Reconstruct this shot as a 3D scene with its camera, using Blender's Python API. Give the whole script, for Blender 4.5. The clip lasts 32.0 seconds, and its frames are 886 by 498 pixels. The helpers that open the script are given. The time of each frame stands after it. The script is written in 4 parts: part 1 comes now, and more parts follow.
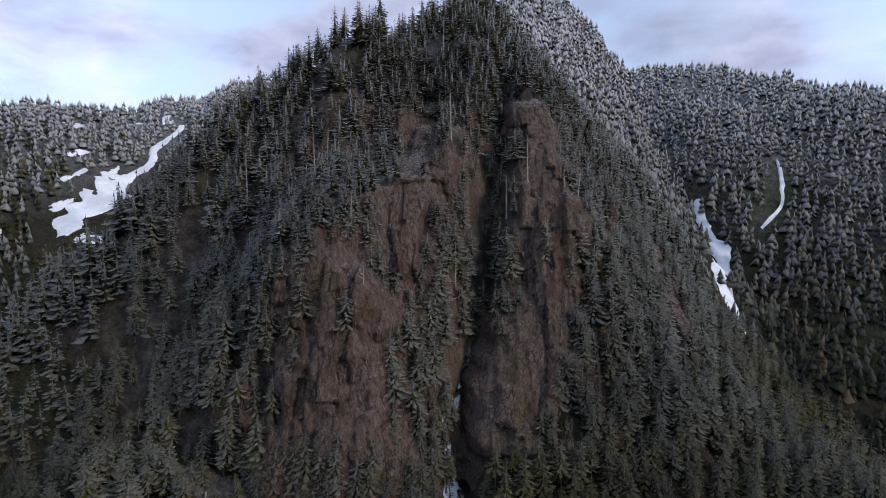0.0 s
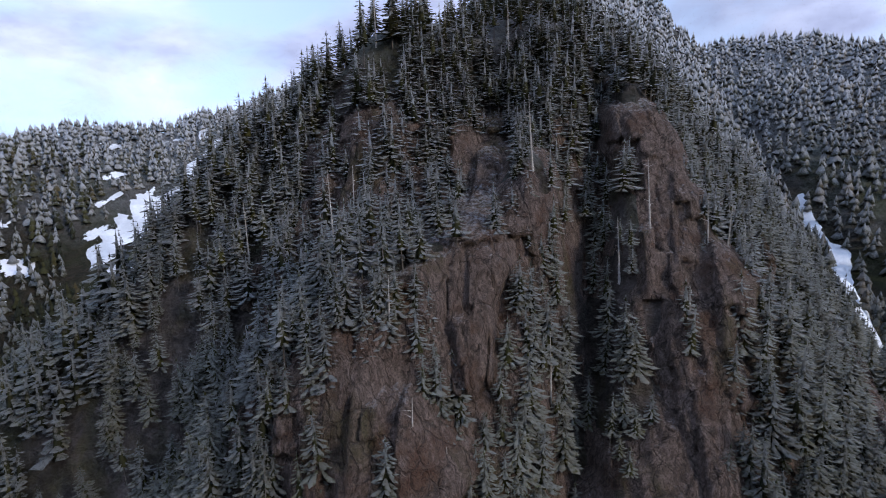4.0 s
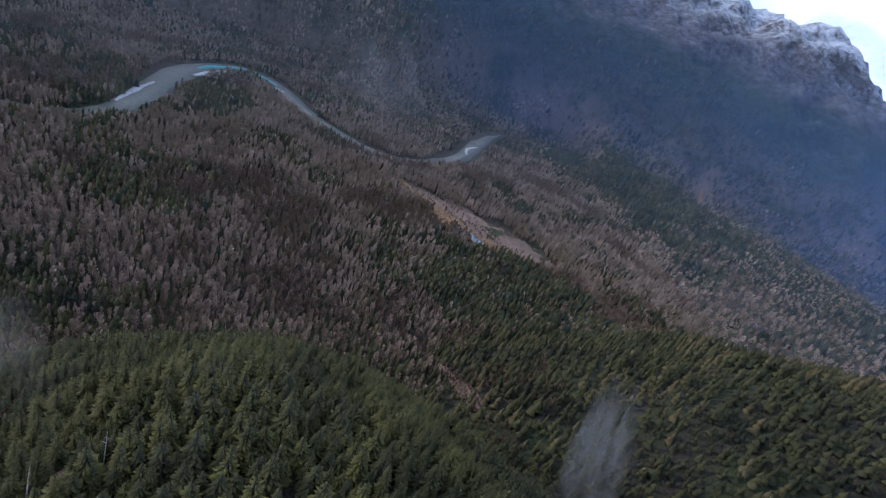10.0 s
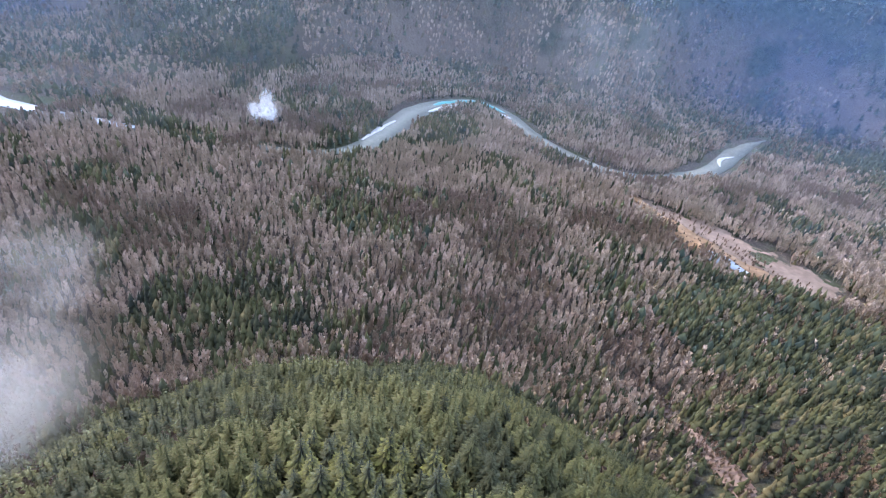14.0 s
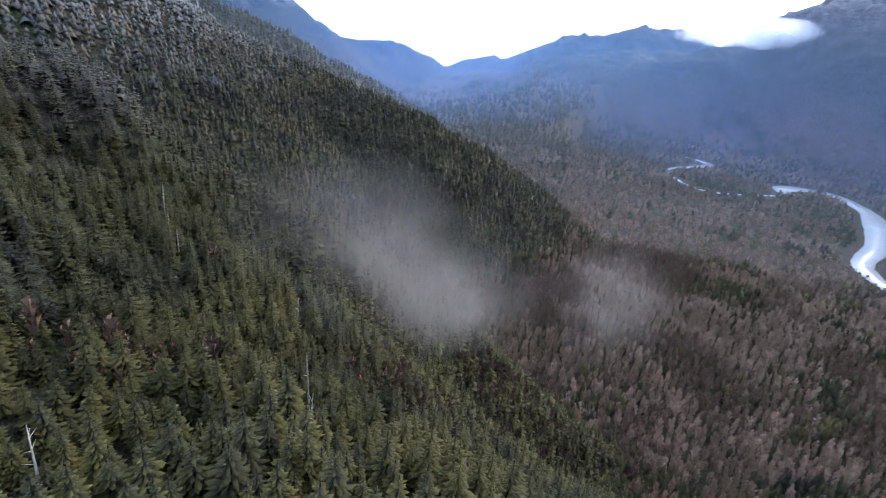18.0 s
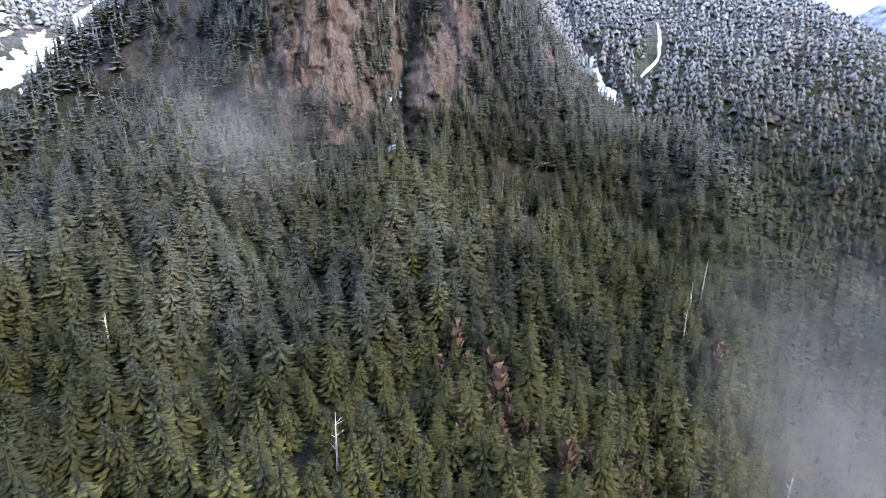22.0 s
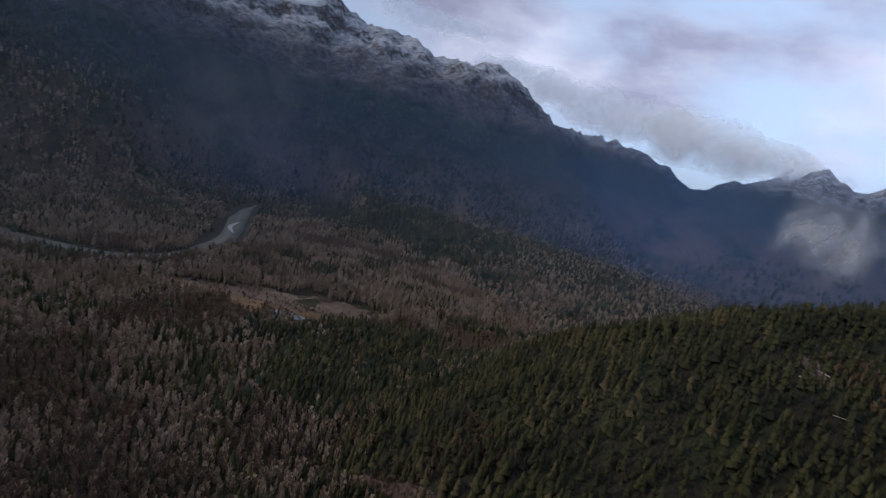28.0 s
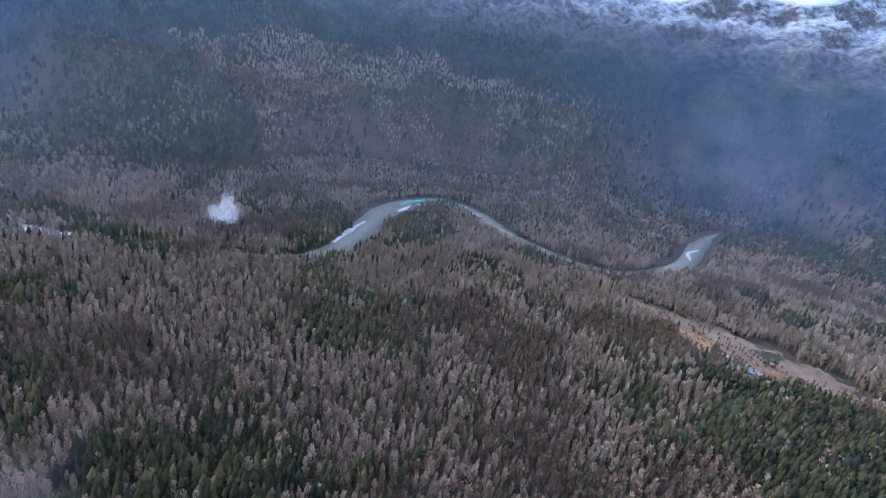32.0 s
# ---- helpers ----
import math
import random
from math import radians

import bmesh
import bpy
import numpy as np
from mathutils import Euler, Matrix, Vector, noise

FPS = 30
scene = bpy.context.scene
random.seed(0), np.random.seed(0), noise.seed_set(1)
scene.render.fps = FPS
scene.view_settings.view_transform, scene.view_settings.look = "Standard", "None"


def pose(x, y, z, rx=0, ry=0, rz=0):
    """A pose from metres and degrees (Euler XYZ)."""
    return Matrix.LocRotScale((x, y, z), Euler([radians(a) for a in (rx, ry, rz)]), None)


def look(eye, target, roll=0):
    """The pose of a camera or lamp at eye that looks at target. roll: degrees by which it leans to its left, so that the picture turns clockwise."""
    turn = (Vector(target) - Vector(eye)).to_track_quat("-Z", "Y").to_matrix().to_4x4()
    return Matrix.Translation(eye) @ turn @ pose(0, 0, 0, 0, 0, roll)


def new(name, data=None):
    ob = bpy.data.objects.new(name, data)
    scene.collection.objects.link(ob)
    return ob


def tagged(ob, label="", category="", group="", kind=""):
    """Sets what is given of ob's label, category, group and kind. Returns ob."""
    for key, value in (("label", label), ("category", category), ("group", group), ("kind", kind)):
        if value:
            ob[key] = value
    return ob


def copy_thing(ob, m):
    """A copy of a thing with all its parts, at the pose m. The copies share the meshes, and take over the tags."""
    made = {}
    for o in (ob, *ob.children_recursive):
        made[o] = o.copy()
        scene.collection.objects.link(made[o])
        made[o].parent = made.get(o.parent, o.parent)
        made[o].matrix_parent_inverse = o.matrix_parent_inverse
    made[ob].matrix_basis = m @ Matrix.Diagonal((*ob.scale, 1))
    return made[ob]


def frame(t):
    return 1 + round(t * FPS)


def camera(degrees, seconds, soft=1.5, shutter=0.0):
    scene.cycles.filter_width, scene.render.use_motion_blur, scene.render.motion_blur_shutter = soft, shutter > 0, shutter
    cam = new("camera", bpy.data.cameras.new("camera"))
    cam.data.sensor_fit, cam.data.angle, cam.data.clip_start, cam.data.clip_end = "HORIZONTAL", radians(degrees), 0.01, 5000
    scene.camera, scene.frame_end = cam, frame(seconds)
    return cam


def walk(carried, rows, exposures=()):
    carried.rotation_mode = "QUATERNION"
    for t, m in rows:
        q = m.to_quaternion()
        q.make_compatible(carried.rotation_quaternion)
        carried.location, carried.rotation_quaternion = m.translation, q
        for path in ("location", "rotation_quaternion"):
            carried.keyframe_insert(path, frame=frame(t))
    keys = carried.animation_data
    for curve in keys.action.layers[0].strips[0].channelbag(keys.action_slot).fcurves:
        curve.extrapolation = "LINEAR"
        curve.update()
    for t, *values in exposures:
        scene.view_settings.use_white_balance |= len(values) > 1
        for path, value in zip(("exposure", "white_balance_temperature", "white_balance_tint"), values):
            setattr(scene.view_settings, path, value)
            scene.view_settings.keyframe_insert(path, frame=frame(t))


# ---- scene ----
cam = camera(82.8, 32.0, soft=1.05, shutter=0.14)
PATH = [
    (0, -0.1, 0.6, -2.2, 82.09, -1.16, 5.97),
    (0.5, -2.1, 8.8, 0.2, 81.74, -1.06, 5.97),
    (1, -4.3, 17.3, 3.0, 81.68, -0.12, 5.63),
    (1.5, -6.4, 25.6, 5.9, 81.37, 1.16, 4.74),
    (2, -8.7, 34.2, 8.9, 81.18, 2.11, 4.02),
    (2.5, -11.1, 43.1, 11.8, 80.88, 1.65, 4.87),
    (4.5, -18.0, 77.6, 18.9, 81.87, 2.05, 18.94),
    (5, -16.4, 83.7, 24.2, 82.91, 1.60, 39.0),
    (5.5, -16.6, 90.5, 19.5, 83.30, -5.0, 57.5),
    (6, -17.6, 93.0, 14.5, 81.90, -12.32, 75.27),
    (6.5, -18.1, 94.0, 11.0, 79.38, -18.39, 91.22),
    (7, -18.7, 93.4, 9.0, 75.12, -21.73, 106.41),
    (7.5, -17.7, 93.4, 8.8, 70.84, -22.45, 120.15),
    (8, -16.2, 92.5, 9.4, 67.22, -21.97, 132.21),
    (8.5, -16.1, 91.0, 10.8, 64.95, -22.15, 143.77),
    (9, -21.3, 88.0, 10.9, 65.59, -22.11, 155.03),
    (9.5, -27.0, 82.1, 9.9, 64.43, -21.17, 165.85),
    (10, -31.9, 73.8, 7.4, 62.04, -20.76, 174.98),
    (10.5, -36.8, 65.3, 4.3, 59.83, -20.53, -178.08),
    (11, -41.1, 56.7, 1.3, 58.34, -18.25, -172.79),
    (11.5, -44.6, 47.4, -3.0, 58.12, -14.13, -168.91),
    (12, -46.7, 36.6, -8.6, 58.19, -11.23, -165.96),
    (12.5, -47.8, 24.8, -15.0, 58.35, -9.85, -164.83),
    (13, -48.3, 11.8, -22.1, 58.66, -9.79, -164.27),
    (13.5, -48.3, -0.8, -30.2, 58.72, -9.02, -162.84),
    (15.5, -75.6, -48.5, -68.8, 64.57, -5.53, -144.47),
    (16, -84.3, -64.0, -75.3, 67.97, -5.41, -126.22),
    (16.5, -89.7, -79.2, -78.7, 70.34, -2.14, -104.85),
    (17, -89.0, -93.5, -79.3, 71.46, -5.63, -93.26),
    (17.5, -84.5, -105.5, -81.1, 69.60, -6.54, -84.04),
    (18, -76.8, -115.4, -83.2, 68.27, -5.69, -73.36),
    (18.5, -65.5, -122.2, -86.9, 68.11, -3.27, -59.02),
    (19, -54.4, -126.8, -89.5, 69.12, -2.14, -45.72),
    (19.5, -43.7, -129.9, -91.7, 69.89, -1.86, -34.80),
    (20, -33.5, -131.0, -92.9, 71.45, -2.21, -26.75),
    (20.5, -23.6, -129.5, -94.1, 72.97, -2.51, -20.82),
    (21, -15.0, -126.0, -95.1, 73.65, -2.19, -15.44),
    (21.5, -7.0, -123.0, -95.2, 73.72, -0.78, -9.61),
    (22, -0.3, -118.8, -95.6, 74.20, 0.08, -2.42),
    (22.5, 5.6, -113.8, -95.6, 74.93, 0.53, 7.80),
    (23, 10.6, -108.3, -95.1, 75.75, 0.76, 18.65),
    (23.5, 14.6, -102.5, -94.8, 76.63, 0.64, 29.31),
    (24, 17.7, -97.2, -94.3, 77.76, 0.22, 40.62),
    (24.5, 18.9, -91.5, -93.4, 78.83, -0.63, 52.69),
    (25, 19.5, -86.1, -92.0, 79.55, -0.99, 65.28),
    (25.5, 19.5, -81.5, -90.1, 80.21, -2.14, 77.98),
    (27.5, 42.6, -67.1, -81.0, 79.82, -11.07, 129.07),
    (28, 43.7, -66.9, -78.4, 78.75, -12.93, 141.80),
    (28.5, 45.3, -65.0, -73.8, 77.10, -15.51, 153.46),
    (29, 47.2, -63.3, -69.3, 74.63, -17.46, 164.78),
    (29.5, 49.5, -62.1, -66.3, 72.20, -19.18, 173.93),
    (30, 51.4, -62.3, -65.4, 70.26, -18.88, 179.85),
    (30.5, 53.5, -64.7, -66.1, 69.22, -15.81, -175.43),
    (31, 55.6, -70.1, -67.6, 70.50, -12.56, -172.18),
    (31.5, 56.9, -77.3, -69.5, 71.10, -10.39, -169.87),
    (32, 57.8, -85.6, -71.3, 70.93, -9.13, -168.28),
]
EXPOSURES = [
    (0.0, -0.1, 6800, 11.0), (2.5, -0.1, 6800, 11.0), (4.5, 0.05, 6250, 12.0), (5.4, -0.05, 6250, 12.0), (6.5, -0.9, 6550, 10.0), (7.2, -1.1, 6550, 10.0),
    (8.0, -1.0, 6750, 10.0), (9.0, -0.2, 6600, 11.0), (10.5, 1.15, 5850, 11.0), (11.5, 2.1, 6100, 11.0), (13.5, 2.4, 6220, 11.0), (15.5, 2.45, 6420, 10.0),
    (16.5, 2.1, 6520, 10.0), (17.5, 1.45, 6580, 10.0), (19.0, 1.35, 6520, 10.0), (21.0, 1.7, 6420, 11.5), (22.0, 2.0, 6350, 12.0), (23.0, 2.2, 6350, 12.0),
    (25.5, 0.85, 6500, 10.0), (27.5, -0.6, 6850, 10.0), (29.0, -0.15, 6850, 10.0), (30.0, 0.0, 6850, 10.0), (30.6, 0.6, 6400, 10.0), (31.0, 1.1, 6100, 10.0),
    (32.0, 1.5, 5800, 10.0),
]
walk(cam, [(t, pose(x, y, z, rx, ry, rz)) for t, x, y, z, rx, ry, rz in PATH], EXPOSURES)

scene.cycles.transparent_max_bounces = 40

# ---- world and sun ----
SUN_AZ, SUN_EL = 115.0, 24.0          # clockwise from +y, above the horizon


def node(tree, kind, **values):
    n = tree.nodes.new(kind)
    for key, v in values.items():
        n.inputs[key].default_value = v
    return n


world = bpy.data.worlds.new("sky")
scene.world = world
world.use_nodes = True
wt = world.node_tree
wt.nodes.clear()
sky = wt.nodes.new("ShaderNodeTexSky")
sky.sky_type, sky.sun_disc = "NISHITA", False
sky.ozone_density, sky.dust_density = 4.0, 0.3
sky.sun_elevation, sky.sun_rotation = radians(SUN_EL), radians(SUN_AZ)
coord = wt.nodes.new("ShaderNodeTexCoord")
wmap = node(wt, "ShaderNodeMapping", Scale=(1.0, 1.0, 2.4))
cloud = node(wt, "ShaderNodeTexNoise", Scale=1.9, Detail=7.0, Roughness=0.52, Distortion=0.3)
ramp = wt.nodes.new("ShaderNodeValToRGB")
ramp.color_ramp.elements[0].position, ramp.color_ramp.elements[1].position = 0.47, 0.60
shade = node(wt, "ShaderNodeTexNoise", Scale=3.1, Detail=7.0, Roughness=0.56)
tone = wt.nodes.new("ShaderNodeValToRGB")
tone.color_ramp.elements[0].position, tone.color_ramp.elements[1].position = 0.38, 0.70
tone.color_ramp.elements[0].color = (3.8, 4.3, 6.6, 1)
tone.color_ramp.elements[1].color = (8.8, 9.8, 13.2, 1)
mix = wt.nodes.new("ShaderNodeMix")
mix.data_type = "RGBA"
bg = node(wt, "ShaderNodeBackground", Strength=0.098)
wout = wt.nodes.new("ShaderNodeOutputWorld")
wt.links.new(coord.outputs["Generated"], wmap.inputs["Vector"])
wt.links.new(wmap.outputs[0], cloud.inputs["Vector"])
wt.links.new(wmap.outputs[0], shade.inputs["Vector"])
wt.links.new(cloud.outputs[0], ramp.inputs[0])
wt.links.new(shade.outputs[0], tone.inputs[0])
wt.links.new(ramp.outputs[0], mix.inputs[0])
veil = wt.nodes.new("ShaderNodeMix")
veil.data_type = "RGBA"
veil.inputs[0].default_value = 0.65
veil.inputs[7].default_value = (7.2, 9.5, 14.2, 1)
wt.links.new(sky.outputs[0], veil.inputs[6])
wt.links.new(veil.outputs[2], mix.inputs[6])
wt.links.new(tone.outputs[0], mix.inputs[7])
toward = wt.nodes.new("ShaderNodeVectorMath")
toward.operation = "DOT_PRODUCT"
toward.inputs[1].default_value = (math.sin(radians(SUN_AZ - 18)), math.cos(radians(SUN_AZ - 18)), 0.12)
near_sun = node(wt, "ShaderNodeMapRange")
near_sun.inputs[1].default_value, near_sun.inputs[2].default_value = 0.25, 1.0
near_sun.inputs[3].default_value, near_sun.inputs[4].default_value = 1.0, 2.0
bright = wt.nodes.new("ShaderNodeVectorMath")
bright.operation = "SCALE"
wt.links.new(coord.outputs["Generated"], toward.inputs[0])
wt.links.new(toward.outputs["Value"], near_sun.inputs[0])
west = node(wt, "ShaderNodeMapRange")
west.inputs[1].default_value, west.inputs[2].default_value = -0.3, -1.0
west.inputs[3].default_value, west.inputs[4].default_value = 1.0, 1.6
both = wt.nodes.new("ShaderNodeMath")
both.operation = "MULTIPLY"
wt.links.new(toward.outputs["Value"], west.inputs[0])
wt.links.new(near_sun.outputs[0], both.inputs[0])
wt.links.new(west.outputs[0], both.inputs[1])
wt.links.new(both.outputs[0], bright.inputs["Scale"])
wt.links.new(mix.outputs[2], bright.inputs[0])
wt.links.new(bright.outputs[0], bg.inputs[0])
wt.links.new(bg.outputs[0], wout.inputs[0])

lamp = bpy.data.lights.new("sun", "SUN")
lamp.energy, lamp.angle, lamp.color = 2.0, radians(10), (1.0, 0.87, 0.70)
sun = new("sun", lamp)
sa, se = radians(SUN_AZ), radians(SUN_EL)
sun.matrix_world = look((0, 0, 600), Vector((0, 0, 600)) - Vector((math.sin(sa) * math.cos(se), math.cos(sa) * math.cos(se), math.sin(se))))


# ---- materials ----
FLOOR = -476.0                        # the valley floor


def material(name, rough=0.9):
    m = bpy.data.materials.new(name)
    m.use_nodes = True
    t = m.node_tree
    b = t.nodes["Principled BSDF"]
    b.inputs["Roughness"].default_value = rough
    b.inputs["Specular IOR Level"].default_value = 0.25
    return m, t, b


def blend(t, fac, a, b):
    """A colour mix; fac, a and b are sockets or values."""
    m = t.nodes.new("ShaderNodeMix")
    m.data_type = "RGBA"
    for sock, v in ((m.inputs[0], fac), (m.inputs[6], a), (m.inputs[7], b)):
        if isinstance(v, bpy.types.NodeSocket):
            t.links.new(v, sock)
        else:
            sock.default_value = v if not isinstance(v, tuple) else (*v, 1)
    return m.outputs[2]


def calc(t, op, a, b=0.0, clamp=False):
    m = t.nodes.new("ShaderNodeMath")
    m.operation, m.use_clamp = op, clamp
    for sock, v in zip(m.inputs, (a, b)):
        if isinstance(v, bpy.types.NodeSocket):
            t.links.new(v, sock)
        else:
            sock.default_value = v
    return m.outputs[0]


def ramp_of(t, v, lo, hi):
    m = t.nodes.new("ShaderNodeMapRange")
    m.inputs[1].default_value, m.inputs[2].default_value = lo, hi
    t.links.new(v, m.inputs[0])
    return m.outputs[0]


def noise_of(t, scale, detail=4.0, rough=0.55, vector=None):
    n = node(t, "ShaderNodeTexNoise", Scale=scale, Detail=detail, Roughness=rough)
    if vector is None:
        vector = t.nodes.new("ShaderNodeNewGeometry").outputs["Position"]
    t.links.new(vector, n.inputs["Vector"])
    return n.outputs[0]


def height_and_up(t):
    g = t.nodes.new("ShaderNodeNewGeometry")
    s, u = t.nodes.new("ShaderNodeSeparateXYZ"), t.nodes.new("ShaderNodeSeparateXYZ")
    t.links.new(g.outputs["Position"], s.inputs[0])
    t.links.new(g.outputs["Normal"], u.inputs[0])
    return s.outputs[2], u.outputs[2], g.outputs["Position"]


def relief(t, b, v, strength, dist):
    bump = node(t, "ShaderNodeBump", Strength=strength, Distance=dist)
    t.links.new(v, bump.inputs["Height"])
    t.links.new(bump.outputs[0], b.inputs["Normal"])


def snow_cover(t, colour, lo, hi, snow=(0.58, 0.61, 0.66), most=0.85, facing=(0.15, 0.7), patch=0.012):
    """Fresh snow that lies on upward faces, thicker with altitude and in patches."""
    z, up, pos = height_and_up(t)
    drift = calc(t, "MULTIPLY", calc(t, "SUBTRACT", noise_of(t, patch, 5.0, 0.6, pos), 0.5), 180.0)
    high = ramp_of(t, calc(t, "ADD", z, drift), lo, hi)
    lying = ramp_of(t, calc(t, "ADD", up, calc(t, "MULTIPLY", calc(t, "SUBTRACT", noise_of(t, 0.85, 3.0, 0.65, pos), 0.5), 1.3)), *facing)
    fac = calc(t, "MULTIPLY", calc(t, "MULTIPLY", high, lying), most, True)
    return blend(t, fac, colour, snow)


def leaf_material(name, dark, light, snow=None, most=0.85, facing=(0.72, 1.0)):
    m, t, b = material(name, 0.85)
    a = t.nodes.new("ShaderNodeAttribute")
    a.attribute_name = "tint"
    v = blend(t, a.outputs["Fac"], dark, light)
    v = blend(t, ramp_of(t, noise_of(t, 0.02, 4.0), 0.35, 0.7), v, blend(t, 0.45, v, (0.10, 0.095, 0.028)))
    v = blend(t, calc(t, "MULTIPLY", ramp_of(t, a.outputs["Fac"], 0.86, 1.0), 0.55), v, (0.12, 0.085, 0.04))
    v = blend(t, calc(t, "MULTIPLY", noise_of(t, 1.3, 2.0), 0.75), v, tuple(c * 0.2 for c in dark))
    if snow:
        v = snow_cover(t, v, *snow, snow=(0.60, 0.61, 0.63), most=most, facing=facing)
    t.links.new(v, b.inputs["Base Color"])
    return m


def object_leaf_material(name, dark, light, snow, most):
    m, t, b = material(name, 0.85)
    r = t.nodes.new("ShaderNodeObjectInfo").outputs["Random"]
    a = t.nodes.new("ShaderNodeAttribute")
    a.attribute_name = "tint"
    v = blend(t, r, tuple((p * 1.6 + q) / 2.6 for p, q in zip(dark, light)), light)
    # Crown darkened towards the stem: its inner shade is put into the colour.
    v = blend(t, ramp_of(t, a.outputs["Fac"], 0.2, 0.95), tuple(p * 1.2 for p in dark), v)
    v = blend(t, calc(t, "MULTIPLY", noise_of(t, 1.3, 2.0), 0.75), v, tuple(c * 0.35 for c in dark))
    v = snow_cover(t, v, *snow, snow=(0.60, 0.61, 0.63), most=most, facing=(0.72, 1.0))
    t.links.new(v, b.inputs["Base Color"])
    return m


def plain_material(name, dark, light, scale, rough=0.9, bump=0.5, dist=0.3, snow=None, most=0.9):
    m, t, b = material(name, rough)
    n = noise_of(t, scale, 8.0, 0.62)
    v = blend(t, ramp_of(t, n, 0.32, 0.68), dark, light)
    v = blend(t, calc(t, "MULTIPLY", ramp_of(t, noise_of(t, scale * 0.12, 5.0), 0.4, 0.65), 0.5), v, tuple(c * 0.5 for c in dark))
    if snow:
        v = snow_cover(t, v, *snow, most=most, facing=(0.35, 0.75))
    t.links.new(v, b.inputs["Base Color"])
    relief(t, b, n, bump, dist)
    return m


def cracks(t, vector, scale, wide):
    """0 in the joints of a rock, 1 on its blocks."""
    n = node(t, "ShaderNodeTexVoronoi", Scale=scale, Randomness=1.0)
    n.feature = "DISTANCE_TO_EDGE"
    t.links.new(vector, n.inputs["Vector"])
    return ramp_of(t, n.outputs["Distance"], 0.0, wide)


def rock_material():
    m, t, b = material("cliff_rock", 0.92)
    z, up, pos = height_and_up(t)
    tall = node(t, "ShaderNodeMapping", Scale=(1.0, 1.0, 0.28))
    wavy = t.nodes.new("ShaderNodeVectorMath")
    wavy.operation = "ADD"
    warp = node(t, "ShaderNodeTexNoise", Scale=0.25, Detail=5.0, Roughness=0.6)
    t.links.new(pos, warp.inputs["Vector"])
    big = t.nodes.new("ShaderNodeVectorMath")
    big.operation = "SCALE"
    big.inputs["Scale"].default_value = 4.0
    t.links.new(warp.outputs["Color"], big.inputs[0])
    t.links.new(pos, wavy.inputs[0])
    t.links.new(big.outputs[0], wavy.inputs[1])
    t.links.new(wavy.outputs[0], tall.inputs["Vector"])
    n = noise_of(t, 0.9, 10.0, 0.72, tall.outputs[0])
    v = blend(t, ramp_of(t, n, 0.36, 0.64), (0.058, 0.042, 0.034), (0.235, 0.176, 0.146))
    v = blend(t, ramp_of(t, noise_of(t, 0.10, 6.0, 0.65, pos), 0.52, 0.66), v, (0.105, 0.060, 0.040))
    v = blend(t, calc(t, "MULTIPLY", ramp_of(t, noise_of(t, 0.07, 6.0, 0.65, tall.outputs[0]), 0.54, 0.68), 0.8), v, (0.075, 0.066, 0.024))
    joint = cracks(t, tall.outputs[0], 0.22, 0.05)
    grain = noise_of(t, 2.6, 6.0, 0.7, tall.outputs[0])
    v = blend(t, calc(t, "ADD", calc(t, "MULTIPLY", joint, 0.55), 0.45), (0.020, 0.016, 0.014), v)
    v = blend(t, calc(t, "MULTIPLY", ramp_of(t, grain, 0.52, 0.36), 0.75), v, (0.028, 0.022, 0.019))
    v = snow_cover(t, v, -150.0, 80.0, most=0.55, facing=(0.82, 1.1))
    t.links.new(v, b.inputs["Base Color"])
    relief(t, b, calc(t, "ADD", n, calc(t, "ADD", calc(t, "MULTIPLY", joint, 0.5), calc(t, "MULTIPLY", grain, 0.8))), 1.0, 1.2)
    return m


